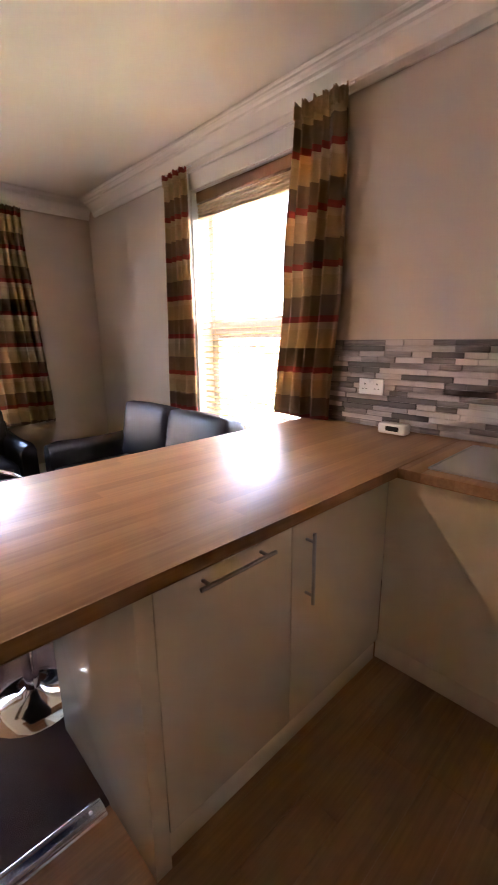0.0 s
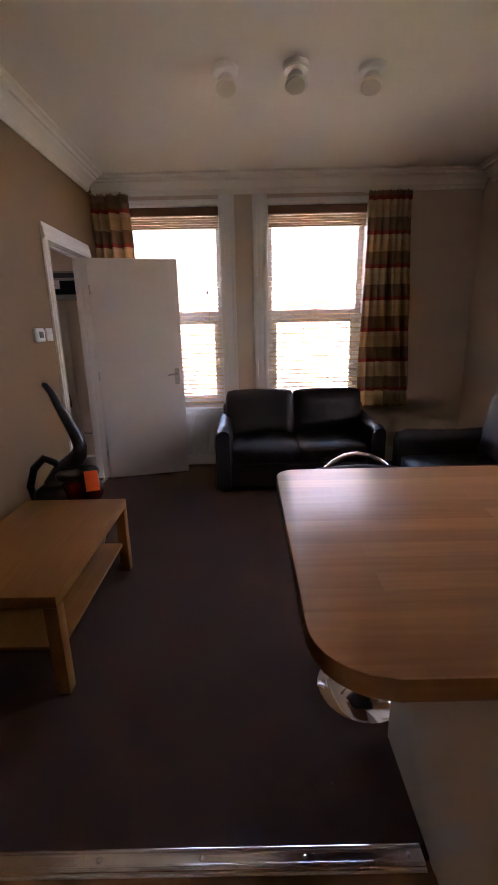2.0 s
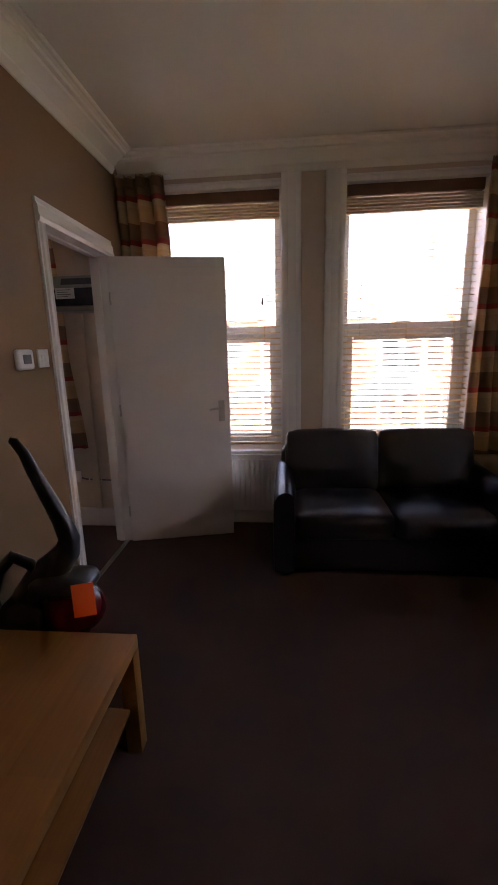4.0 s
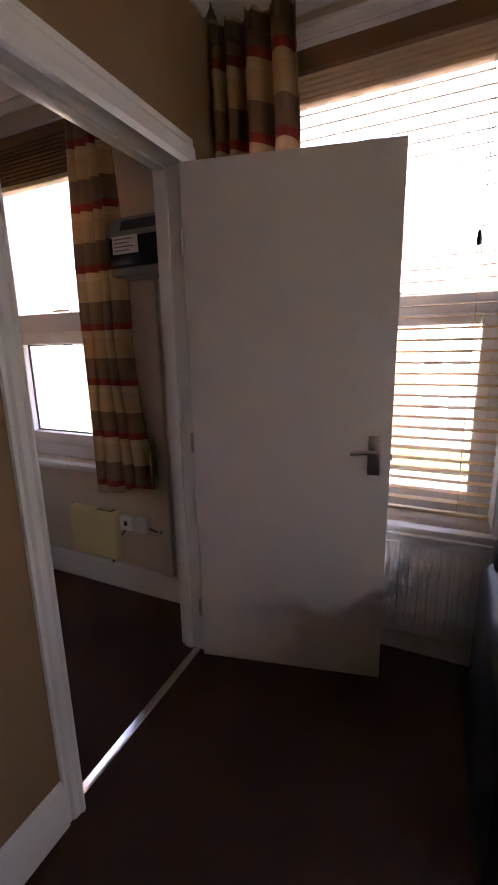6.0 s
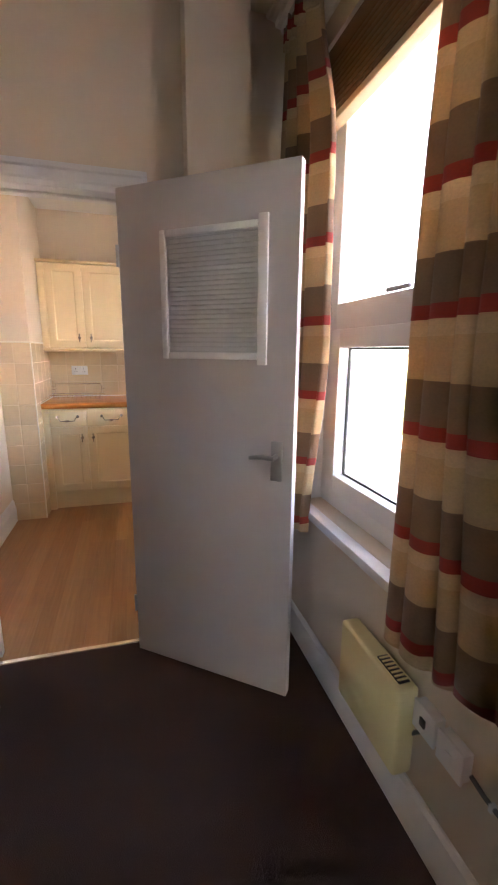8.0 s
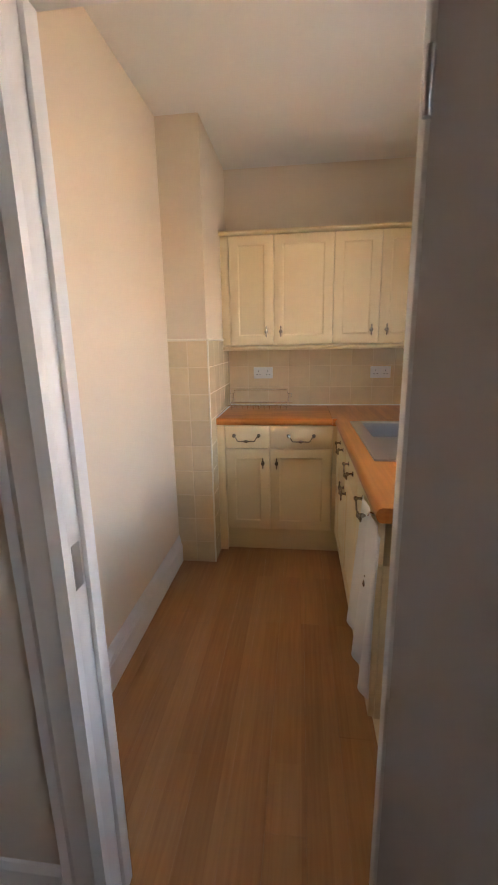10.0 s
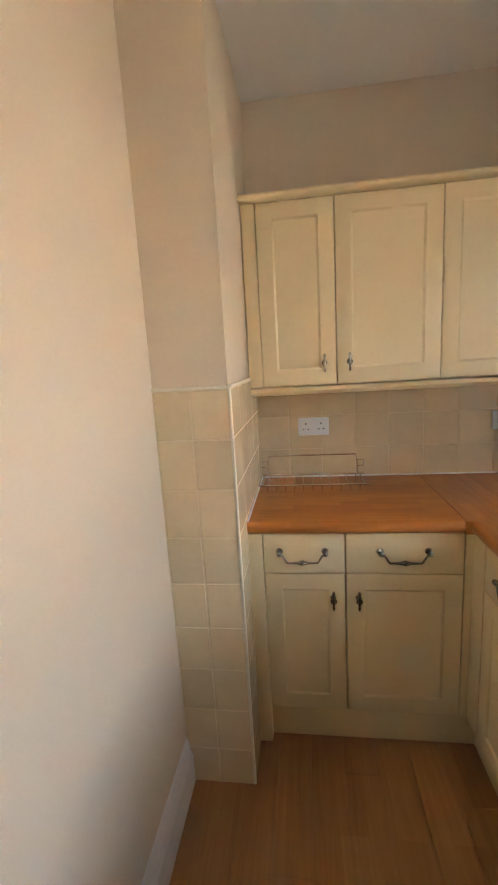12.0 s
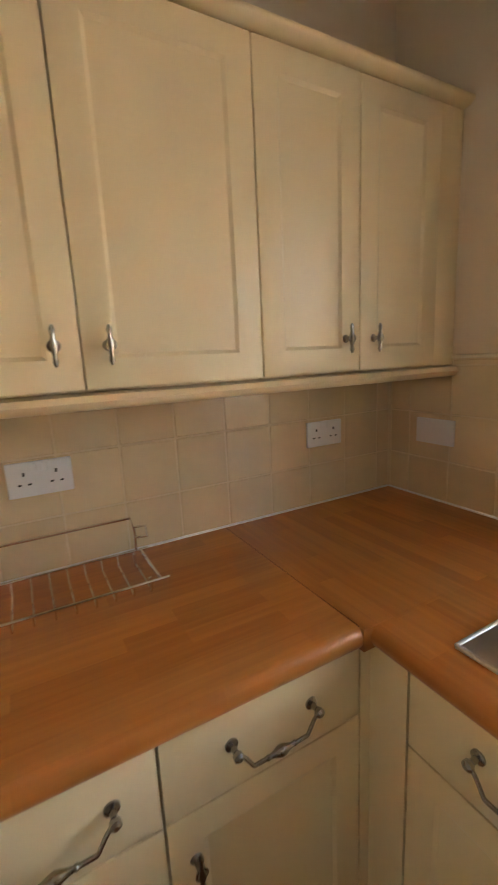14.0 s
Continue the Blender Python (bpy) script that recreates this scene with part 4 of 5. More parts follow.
# ---- lounge: radiator, switches ----
rd = thing("radiator", "white panel radiator below the window", "radiator", -4.52, -0.95)
bm = box(B(), 0.03, 0, 0.12, 0.055, 1.9, 0.58, 0.006)
part("panel", bm, UPVC, rd)
me = finish(box(B(), 0.054, -0.012, 0.15, 0.0605, 0.012, 0.55, 0.003), UPVC, "ridge")
for k in range(46):
    o = part("ridge", me, UPVC, rd)
    o.matrix_basis = Matrix.Translation((0, 0.05 + k * 0.04, 0))
part("top_grille", box(B(), 0.0, 0, 0.58, 0.07, 1.9, 0.592, 0.003), UPVC, rd)
part("valve", tube(B(), [(0.045, -0.03, 0.0), (0.045, -0.03, 0.14), (0.045, 0.0, 0.16)], 0.010, 10), CHROME, rd)


def plate(name, label, category, cx, cz, y, way, wide, high, rockers):
    """A wall switch or socket plate on a wall along x."""
    ob = thing(name, label, category, cx, y, cz)
    part("faceplate", box(B(), -wide / 2, min(0, way * 0.009), -high / 2, wide / 2, max(0, way * 0.009), high / 2, 0.003), UPVC, ob)
    for rx, rz, rw, rh, m in rockers:
        part("rocker" if m is UPVC else "pin_slot", box(B(), rx - rw / 2, min(way * 0.007, way * 0.0115), rz - rh / 2, rx + rw / 2, max(way * 0.007, way * 0.0115), rz + rh / 2, 0.001), m, ob)
    return ob


SLOTS = [(s * 0.036 + dx, dz, ww, hh, BLACK) for s in (-1, 1) for dx, dz, ww, hh in ((0, 0.014, 0.005, 0.009), (-0.011, -0.012, 0.008, 0.004), (0.011, -0.012, 0.008, 0.004))] + [(s * 0.012, 0.028, 0.012, 0.02, UPVC) for s in (-1, 1)]
plate("light_switch", "white double rocker light switch", "switch", -3.254, 1.384, -1.42, 1, 0.086, 0.086, [(-0.014, 0, 0.016, 0.03, UPVC), (0.014, 0, 0.016, 0.03, UPVC)])
th = thing("thermostat", "white wall thermostat with a grey display", "thermostat", -3.085, -1.42, 1.382)
part("case", box(B(), -0.055, 0, -0.045, 0.055, 0.03, 0.045, 0.012, 3), UPVC, th)
part("display", box(B(), -0.03, 0.029, -0.018, 0.03, 0.032, 0.022, 0.002), GREYP, th)
plate("socket", "white double wall socket on the mosaic tiles", "socket", -1.18, 1.135, 2.151, -1, 0.147, 0.086, SLOTS)
tm = thing("heating_timer", "small white timer with a dark display on the counter", "timer", -0.985, 2.06, 0.916)
part("case", box(B(), -0.075, -0.035, 0.0, 0.075, 0.03, 0.055, 0.012, 3), UPVC, tm)
part("display", box(B(), -0.03, -0.037, 0.018, 0.04, -0.034, 0.042, 0.002), BLACK, tm)


# ---- lounge kitchen: peninsula, counter ----
CT = 0.915
pts = [(-0.692, 1.53), (-0.692, 0.18)]
for k in range(9):
    a = radians(0 - 90 * k / 8)
    pts.append((-0.812 + 0.12 * math.cos(a), 0.18 + 0.12 * math.sin(a)))
for k in range(9):
    a = radians(270 - 90 * k / 8)
    pts.append((-1.545 + 0.07 * math.cos(a), 0.13 + 0.07 * math.sin(a)))
pts += [(-1.615, 2.165), (-0.692, 2.165)]
pts = [(x, y) for x, y in pts]
tp = thing("breakfast_bar_top", "oak laminate peninsula worktop with rounded corners", "worktop")
part("slab", slab(B(), pts[::-1], CT - 0.04, CT, 0.004, 2), TOP1, tp)
tp = thing("worktop", "oak laminate worktop along the tiled wall", "worktop")
for name, x0, y0, x1, y1 in (("corner_piece", -0.69, 1.53, -0.60, 2.165), ("end_piece", 0.50, 1.53, 1.24, 2.165), ("front_strip", -0.60, 1.53, 0.50, 1.60), ("back_strip", -0.60, 2.06, 0.50, 2.165)):
    part(name, box(B(), x0, y0, CT - 0.04, x1, y1, CT, 0.002), TOP1, tp)
def sink(label, x0, y0, x1, y1, z, bowl):
    ob = thing("sink", label, "sink")
    bx0, by0, bx1, by1 = bowl
    bm = B()
    for a, b, c, d in ((x0, y0, x1, by0), (x0, by1, x1, y1), (x0, by0, bx0, by1), (bx1, by0, x1, by1)):
        box(bm, a, b, z + 0.001, c, d, z + 0.006)
    part("rim", bm, STEEL, ob)
    bm = B()
    dp = 0.15
    box(bm, bx0 - 0.002, by0, z - dp, bx0, by1, z + 0.001)
    box(bm, bx1, by0, z - dp, bx1 + 0.002, by1, z + 0.001)
    box(bm, bx0, by0 - 0.002, z - dp, bx1, by0, z + 0.001)
    box(bm, bx0, by1, z - dp, bx1, by1 + 0.002, z + 0.001)
    box(bm, bx0, by0, z - dp - 0.002, bx1, by1, z - dp)
    part("bowl", bm, STEEL, ob)
    bm = B()
    for p, q in (((x0, y0), (x1, y0)), ((x1, y0), (x1, y1)), ((x1, y1), (x0, y1)), ((x0, y1), (x0, y0))):
        tube(bm, [(p[0], p[1], z + 0.004), (q[0], q[1], z + 0.004)], 0.005, 8)
    part("rolled_edge", bm, STEEL, ob)
    return ob


sink("stainless steel inset sink in the oak worktop", -0.60, 1.60, 0.50, 2.06, CT, (-0.02, 1.65, 0.40, 2.01))


def flat_front(name, parent, axis, face, a0, a1, z0, z1, way, mat, r=0.003):
    t = 0.019
    bm = box(B(), min(face, face - way * t), a0, z0, max(face, face - way * t), a1, z1, r) if axis == "y" else box(B(), a0, min(face, face - way * t), z0, a1, max(face, face - way * t), z1, r)
    return part(name, bm, mat, parent)


def bar_handle(parent, p, q, out):
    p, q, out = Vector(p), Vector(q), Vector(out)
    d = (q - p).normalized()
    bm = tube(B(), [p + out * 0.032, q + out * 0.032], 0.006, 12)
    for k in (p + d * 0.03, q - d * 0.03):
        tube(bm, [k, k + out * 0.032], 0.005, 10)
    part("handle", bm, STEEL, parent, "brushed steel bar handle")


def base_unit(name, label, x0, y0, x1, y1, mat, z0=0.115, z1=0.872):
    ob = thing(name, label, "cabinet")
    part("body", box(B(), x0, y0, z0, x1, y1, z1, 0.002), mat, ob)
    return ob


GF = -0.735
pen = base_unit("cabinet", "cream gloss peninsula unit with a bar handle", -1.37, 0.49, GF - 0.02, 0.968, GLOSSCREAM)
d = flat_front("door", pen, "y", GF, 0.489, 0.9705, 0.115, 0.868, 1, GLOSSCREAM)
bar_handle(d, (GF, 0.60, 0.815), (GF, 0.865, 0.815), (1, 0, 0))
pen2 = base_unit("cabinet", "cream gloss corner unit with an upright bar handle", -1.37, 0.975, GF - 0.02, 1.54, GLOSSCREAM)
d = flat_front("door", pen2, "y", GF, 0.9735, 1.5545, 0.115, 0.868, 1, GLOSSCREAM)
bar_handle(d, (GF, 1.042, 0.56), (GF, 1.042, 0.81), (1, 0, 0))
tagged(part("end_panel", box(B(), -1.37, 0.438, -0.011, GF + 0.002, 0.486, 0.873, 0.002), GLOSSCREAM), "cream gloss end panel of the breakfast bar", "panel")
tagged(part("plinth", box(B(), -1.33, 0.488, -0.011, -0.757, 1.57, 0.112, 0.002), GLOSSCREAM), "cream plinth below the peninsula units", "plinth")
snk = base_unit("cabinet", "cream gloss sink unit with plain doors", -0.715, 1.576, 0.35, 2.15, GLOSSCREAM, 0.115, 0.72)
flat_front("door", snk, "x", 1.555, -0.7345, -0.02, 0.115, 0.868, -1, GLOSSCREAM)
flat_front("door", snk, "x", 1.555, -0.017, 0.35, 0.115, 0.868, -1, GLOSSCREAM)
sn2 = base_unit("cabinet", "cream gloss base unit with plain doors", 0.36, 1.576, 1.24, 2.15, GLOSSCREAM)
flat_front("door", sn2, "x", 1.555, 0.362, 0.8, 0.115, 0.868, -1, GLOSSCREAM)
flat_front("door", sn2, "x", 1.555, 0.803, 1.24, 0.115, 0.868, -1, GLOSSCREAM)
tagged(part("plinth", box(B(), -0.76, 1.585, -0.011, 1.24, 1.60, 0.112, 0.002), GLOSSCREAM), "cream plinth below the sink units", "plinth")

# ---- hall: heater, fuse box, sockets ----
ht = thing("panel_heater", "ivory enamelled wall panel heater", "heater", -4.42, -2.245, 0.215)
part("case", box(B(), 0.02, -0.165, 0.0, 0.085, 0.165, 0.285, 0.012, 3), HEATER, ht)
part("bracket", box(B(), 0.0, -0.12, 0.05, 0.022, 0.12, 0.25), GREYP, ht)
part("grille", box(B(), 0.035, 0.03, 0.284, 0.07, 0.14, 0.289, 0.001), BLACK, ht)
for k in range(7):
    part("grille_bar", box(B(), 0.036, 0.038 + k * 0.015, 0.287, 0.069, 0.043 + k * 0.015, 0.292), HEATER, ht)
fb = thing("fuse_box", "grey metal fuse box with a smoked cover and paper label", "fuse box", -4.42, -1.715, 1.70)
part("case", box(B(), 0, -0.168, 0.0, 0.125, 0.168, 0.235, 0.006), CUCASE, fb)
part("tray", box(B(), 0.0, -0.17, -0.008, 0.152, 0.17, 0.02, 0.004), CUCASE, fb)
part("cover", box(B(), 0.12, -0.165, 0.03, 0.158, 0.165, 0.15, 0.008), CUDARK, fb, "smoked plastic cover")
bm = B()
run(bm, [(0.12, 0.152), (0.156, 0.152), (0.156, 0.165), (0.126, 0.228), (0.12, 0.228)], (0, -0.166, 0), (0, 0.166, 0), (1, 0, 0))
part("sloped_lid", bm, CUCASE, fb)
bm = B()
run(bm, [(0.1545, 0.172), (0.1565, 0.173), (0.1365, 0.216), (0.1345, 0.215)], (0, -0.10, 0), (0, 0.13, 0), (1, 0, 0))
part("lid_window", bm, GREYP, fb, "grey inset panel on the lid")
lb = part("paper_label", box(B(), 0.157, -0.142, 0.078, 0.1605, -0.005, 0.15), LABEL, fb, "white printed paper label")
for k in range(4):
    part("print_line", box(B(), 0.160, -0.13, 0.135 - k * 0.015, 0.1614, -0.03 - 0.02 * (k % 2), 0.139 - k * 0.015), INK, lb)
tk = thing("cable_trunking", "beige painted cable trunking down from the fuse box", "trunking", -4.42, -1.775, 0.155)
part("channel", box(B(), 0, -0.028, 0.0, 0.028, 0.028, 1.53, 0.003), WALL_HALL, tk)
for cy, cz2, lab in ((-2.04, 0.43, "white fused spur switch beside the heater"), (-1.945, 0.425, "white wall socket with a trailing cable")):
    sp = thing("wall_socket", lab, "socket", -4.42, cy, cz2)
    part("back_box", box(B(), 0, -0.04, -0.04, 0.028, 0.04, 0.04, 0.003), UPVC, sp)
    part("faceplate", box(B(), 0.027, -0.043, -0.043, 0.036, 0.043, 0.043, 0.003), UPVC, sp)
    part("rocker", box(B(), 0.035, -0.01, -0.012, 0.041, 0.01, 0.012, 0.001), BLACK if cy < -2 else UPVC, sp)
cb = thing("cable", "thin brown cable clipped along the wall", "cable")
part("lead", tube(B(), [(-4.412, -1.90, 0.41), (-4.412, -1.86, 0.40), (-4.412, -1.54, 0.385)], 0.006, 6), INK, cb)
for k in range(3):
    part("clip", box(B(), -4.42, -1.84 + k * 0.1, 0.388 - k * 0.006, -4.403, -1.83 + k * 0.1, 0.408 - k * 0.006, 0.002), UPVC, cb)
cb = thing("heater_flex", "dark flex hanging below the heater's end", "cable")
part("lead", tube(B(), [(-4.395, -2.05, 0.39), (-4.39, -2.10, 0.33), (-4.385, -2.15, 0.25), (-4.385, -2.157, 0.17)], 0.006, 8), GREYP, cb)


# ---- second kitchen ----
def shaker(name, parent, axis, face, a0, a1, z0, z1, way, panel=True):
    """A painted front; doors have a sunk middle panel."""
    t, rim = 0.02, 0.085
    b = bmesh.new()
    bmesh.ops.create_cube(b, size=1)
    for v in b.verts:
        v.co = Vector(((a0 + a1) / 2 + v.co.x * (a1 - a0), v.co.y * t, (z0 + z1) / 2 + v.co.z * (z1 - z0)))
    f = min(b.faces, key=lambda k: k.calc_center_median().y)
    if panel:
        bmesh.ops.inset_region(b, faces=[f], thickness=rim)
        bmesh.ops.inset_region(b, faces=[f], thickness=0.012, depth=-0.005)
    es = [e for e in b.edges if e.is_convex and e.calc_face_angle(0) > 1.2]
    bmesh.ops.bevel(b, geom=es, offset=0.002, segments=2, profile=0.5, affect="EDGES")
    # local y runs into the unit; the front looks along way
    for v in b.verts:
        a, d, z = v.co
        v.co = (face - way * (d + t / 2), a, z) if axis == "y" else (a, face - way * (d + t / 2), z)
    return part(name, b, SHAKER, parent, angle=30)


def bow_handle(parent, c, along, out, wide=0.165):
    """A swan-neck drawer pull: two turned posts and a dropped bar with a fluted middle."""
    c, along, out = Vector(c), Vector(along), Vector(out)
    dn = Vector((0, 0, -1))
    bm = B()
    for s in (-1, 1):
        k = c + along * s * wide / 2
        tube(bm, [k, k + out * 0.003, k + out * 0.006, k + out * 0.018, k + out * 0.022, k + out * 0.03, k + out * 0.034], [0.0125, 0.012, 0.0055, 0.005, 0.0085, 0.009, 0.004], 12)
    pts, rad = [], []
    for j in range(49):
        u = -1 + j / 24
        a = abs(u)
        drop = 0.034 if a < 0.66 else 0.034 * (1 - math.sin((a - 0.66) / 0.34 * math.pi / 2) ** 1.2)
        pts.append(c + along * u * wide / 2 + out * 0.026 + dn * drop)
        flute = 0.0011 * math.sin(u * 75) if a < 0.24 else 0.0
        rad.append(0.0036 + 0.0062 * math.exp(-(u / 0.17) ** 2) + flute + (0.0015 if 0.30 < a < 0.34 else 0.0))
    tube(bm, pts, rad, 10)
    return part("handle", bm, PEWTER, parent, "antique pewter bow handle")


def drop_knob(parent, c, out):
    c, out = Vector(c), Vector(out)
    bm = B()
    tube(bm, [c, c + out * 0.006, c + out * 0.018, c + out * 0.026], [0.011, 0.006, 0.005, 0.012], 12)
    e = c + out * 0.024
    z = Vector((0, 0, 1))
    tube(bm, [e - z * 0.038, e - z * 0.03, e - z * 0.018, e, e + z * 0.018, e + z * 0.03, e + z * 0.038], [0.002, 0.0055, 0.004, 0.0095, 0.004, 0.0055, 0.002], 10)
    return part("knob", bm, PEWTER, parent, "antique pewter T knob")


FY, FX = -5.125, -3.735
for k, (a0, a1, hx, side) in enumerate(((-3.297, -3.0, -3.143, -1), (-3.707, -3.2985, -3.503, 1))):
    u = base_unit("base_cabinet", "cream shaker base unit with a drawer and a door", a0, -5.7, a1, FY - 0.021, SHAKER, 0.16, 0.895)
    u["group"] = "cream shaker base units"
    dr = shaker("drawer", u, "x", FY, a0 + 0.0016, a1 - 0.0016, 0.743, 0.896, 1, False)
    bow_handle(dr, (hx, FY, 0.83), (1, 0, 0), (0, 1, 0))
    dd = shaker("door", u, "x", FY, a0 + 0.0016, a1 - 0.0016, 0.168, 0.739, 1)
    drop_knob(dd, (a0 + 0.045 if side < 0 else a1 - 0.045, FY, 0.645), (0, 1, 0))
tagged(part("filler_panel", box(B(), -2.998, -5.64, 0.0, -2.947, FY, 0.896, 0.002), SHAKER), "cream filler panel beside the pier", "panel")
tagged(part("filler_panel", slab(B(), [(-3.75, -5.17), (-3.709, -5.17), (-3.709, FY), (FX, FY), (FX, -5.033), (-3.75, -5.033)], 0.16, 0.896), SHAKER), "cream corner post between the units", "panel")
for k, (a0, a1) in enumerate(((-5.03, -4.597), (-4.594, -4.145), (-4.14, -3.655))):
    u = base_unit("base_cabinet", "cream shaker sink unit with a drawer front and door", -4.40, a0, FX - 0.021, a1, SHAKER, 0.16, 0.74)
    u["group"] = "cream shaker base units"
    dr = shaker("drawer", u, "y", FX, a0 + 0.0016, a1 - 0.0016, 0.743, 0.896, 1, False)
    bow_handle(dr, (FX, (a0 + a1) / 2, 0.84), (0, 1, 0), (1, 0, 0))
    dd = shaker("door", u, "y", FX, a0 + 0.0016, a1 - 0.0016, 0.168, 0.739, 1)
    drop_knob(dd, (FX, a1 - 0.045 if k % 2 == 0 else a0 + 0.045, 0.65), (1, 0, 0))
tw = thing("tea_towel", "white tea towel hung over the unit door", "towel", FX + 0.003, -3.72, 0.885)
bm = B()
cols, rows_n = 22, 14
grid = []
for r in range(rows_n + 1):
    v = r / rows_n
    grid.append([bm.verts.new((0.012 + 0.014 * math.sin(c / cols * 15 + v) * (0.3 + v) + 0.02 * v, (c / cols - 0.5) * (0.34 + 0.05 * v), -0.52 * v - 0.02 * math.sin(c / cols * 3.1) * v)) for c in range(cols + 1)])
for r0, r1 in zip(grid, grid[1:]):
    for c in range(cols):
        bm.faces.new((r0[c], r0[c + 1], r1[c + 1], r1[c]))
o = part("cloth", bm, LABEL, tw, angle=80)
s = o.modifiers.new("thickness", "SOLIDIFY")
s.thickness = 0.004
part("hook", tube(B(), [(-0.003, 0.0, 0.0), (0.014, 0.0, 0.006), (0.02, 0.0, -0.004)], 0.004, 8), CHROME, tw)
tagged(part("plinth", box(B(), -3.79, -5.19, -0.011, -2.96, -5.172, 0.16, 0.002), SHAKER), "cream plinth below the base units", "plinth")
tagged(part("plinth", box(B(), -3.80, -5.17, -0.011, -3.785, -3.66, 0.16, 0.002), SHAKER), "cream plinth below the sink units", "plinth")

NOSE = [(0, 0), (0.592, 0.0), (0.602, 0.003), (0.609, 0.012), (0.612, 0.024), (0.609, 0.036), (0.602, 0.045), (0.592, 0.048), (0, 0.048)]
tp = thing("kitchen_worktop", "orange wood-effect worktop with a rounded front edge", "worktop")
part("slab", run(B(), NOSE, (-3.70, -5.72, 0.899), (-2.942, -5.72, 0.899), (0, 1, 0)), TOP2, tp, angle=60)
tp = thing("kitchen_worktop", "orange wood-effect worktop holding the steel sink", "worktop")
part("slab", run(B(), [(0.515, 0.0)] + NOSE[1:-1] + [(0.515, 0.048)], (-4.33, -5.107, 0.899), (-4.33, -3.62, 0.899), (1, 0, 0)), TOP2B, tp, angle=60)
for name, x0, y0, x1, y1 in (("back_strip", -4.42, -5.107, -4.32, -3.62), ("corner_piece", -4.42, -5.72, -3.7005, -5.1075), ("sink_surround", -4.32, -5.107, -3.815, -4.985), ("drainer_surround", -4.32, -4.13, -3.815, -3.62)):
    part(name, box(B(), x0, y0, 0.899, x1, y1, 0.947), TOP2B, tp)
part("joint_strip", box(B(), -3.7015, -5.715, 0.9466, -3.6995, -5.12, 0.9474), SEAM, tp)
sink("stainless steel inset sink with a dark bowl", -4.32, -4.985, -3.80, -4.13, 0.947, (-4.25, -4.93, -3.86, -4.56))
sealant = thing("sealant_bead", "white silicone bead along the worktop's back", "sealant")
part("bead", tube(B(), [(-4.405, -5.709, 0.950), (-2.95, -5.709, 0.950)], 0.004, 8), UPVC, sealant)
part("bead", tube(B(), [(-4.409, -5.705, 0.950), (-4.409, -3.63, 0.950)], 0.004, 8), UPVC, sealant)
part("bead", tube(B(), [(-2.951, -5.7, 0.950), (-2.951, -5.12, 0.950)], 0.004, 8), UPVC, sealant)

# wall units
WY = -5.455
cuts = (-3.002, -3.307, -3.711, -4.017, -4.32)
for k in range(4):
    a1, a0 = cuts[k], cuts[k + 1]
    u = thing("wall_cabinet", "cream shaker wall cabinet, closed, on the tiled wall", "cabinet", group="cream shaker wall units")
    part("body", box(B(), a0 + 0.001, -5.715, 1.41, a1 - 0.001, WY - 0.021, 2.13, 0.002), SHAKER, u)
    dd = shaker("door", u, "x", WY, a0 + 0.0018, a1 - 0.0018, 1.415, 2.125, 1)
    drop_knob(dd, (a0 + 0.05 if k % 2 == 0 else a1 - 0.05, WY, 1.50), (0, 1, 0))
tagged(part("filler_panel", box(B(), -3.001, -5.715, 1.41, -2.944, WY - 0.005, 2.13, 0.006), SHAKER), "narrow cream end filler beside the wall units", "panel")
tagged(part("filler_panel", box(B(), -4.419, -5.715, 1.41, -4.321, WY - 0.005, 2.13, 0.006), SHAKER), "narrow cream end filler beside the wall units", "panel")
tagged(part("cornice_rail", run(B(), [(0, 0), (0.255, 0), (0.273, 0.003), (0.284, 0.010), (0.287, 0.016), (0.284, 0.023), (0.27, 0.027), (0.0, 0.027)], (-4.419, -5.715, 2.1305), (-2.925, -5.715, 2.1305), (0, 1, 0)), SHAKER, angle=50), "rounded cream cornice rail on top of the wall units", "trim rail")
tagged(part("light_rail", run(B(), [(0.225, 0), (0.255, 0), (0.273, 0.006), (0.28, 0.018), (0.273, 0.03), (0.225, 0.034)], (-4.419, -5.715, 1.375), (-2.942, -5.715, 1.375), (0, 1, 0)), SHAKER, angle=50), "rounded cream light rail below the wall units", "trim rail")

for cx, cz2 in ((-3.21, 1.20), (-4.09, 1.198)):
    plate("socket", "white double wall socket on beige tiles", "socket", cx, cz2, -5.708, 1, 0.147, 0.086, SLOTS)
sp = thing("wall_socket", "white double wall socket on beige tiles", "socket", -4.408, -5.505, 1.19)
part("faceplate", box(B(), 0, -0.073, -0.043, 0.009, 0.073, 0.043, 0.003), UPVC, sp)
for s in (-1, 1):
    part("rocker", box(B(), 0.007, s * 0.012 - 0.006, 0.018, 0.0115, s * 0.012 + 0.006, 0.038, 0.001), UPVC, sp)

# wire plate rack
rk = thing("dish_rack", "chrome wire dish rack on the worktop", "dish rack", -3.195, -5.50, 0.948)
for y in (-0.13, 0.05):
    part("base_rail", tube(B(), [(-0.24, y, 0.035), (0.24, y, 0.035)], 0.0035, 8), CHROME, rk)
for s in (-1, 1):
    part("end_rail", tube(B(), [(s * 0.22, -0.13, 0.035), (s * 0.22, 0.05, 0.035)], 0.0035, 8), CHROME, rk)
me = finish(tube(B(), [(0, 0.05, 0.035), (0, 0.04, 0.008), (0, -0.12, 0.008), (0, -0.13, 0.035)], 0.0022, 6), CHROME, "wire")
for k in range(11):
    o = part("wire", me, CHROME, rk)
    o.matrix_basis = Matrix.Translation((-0.2 + k * 0.04, 0, 0))
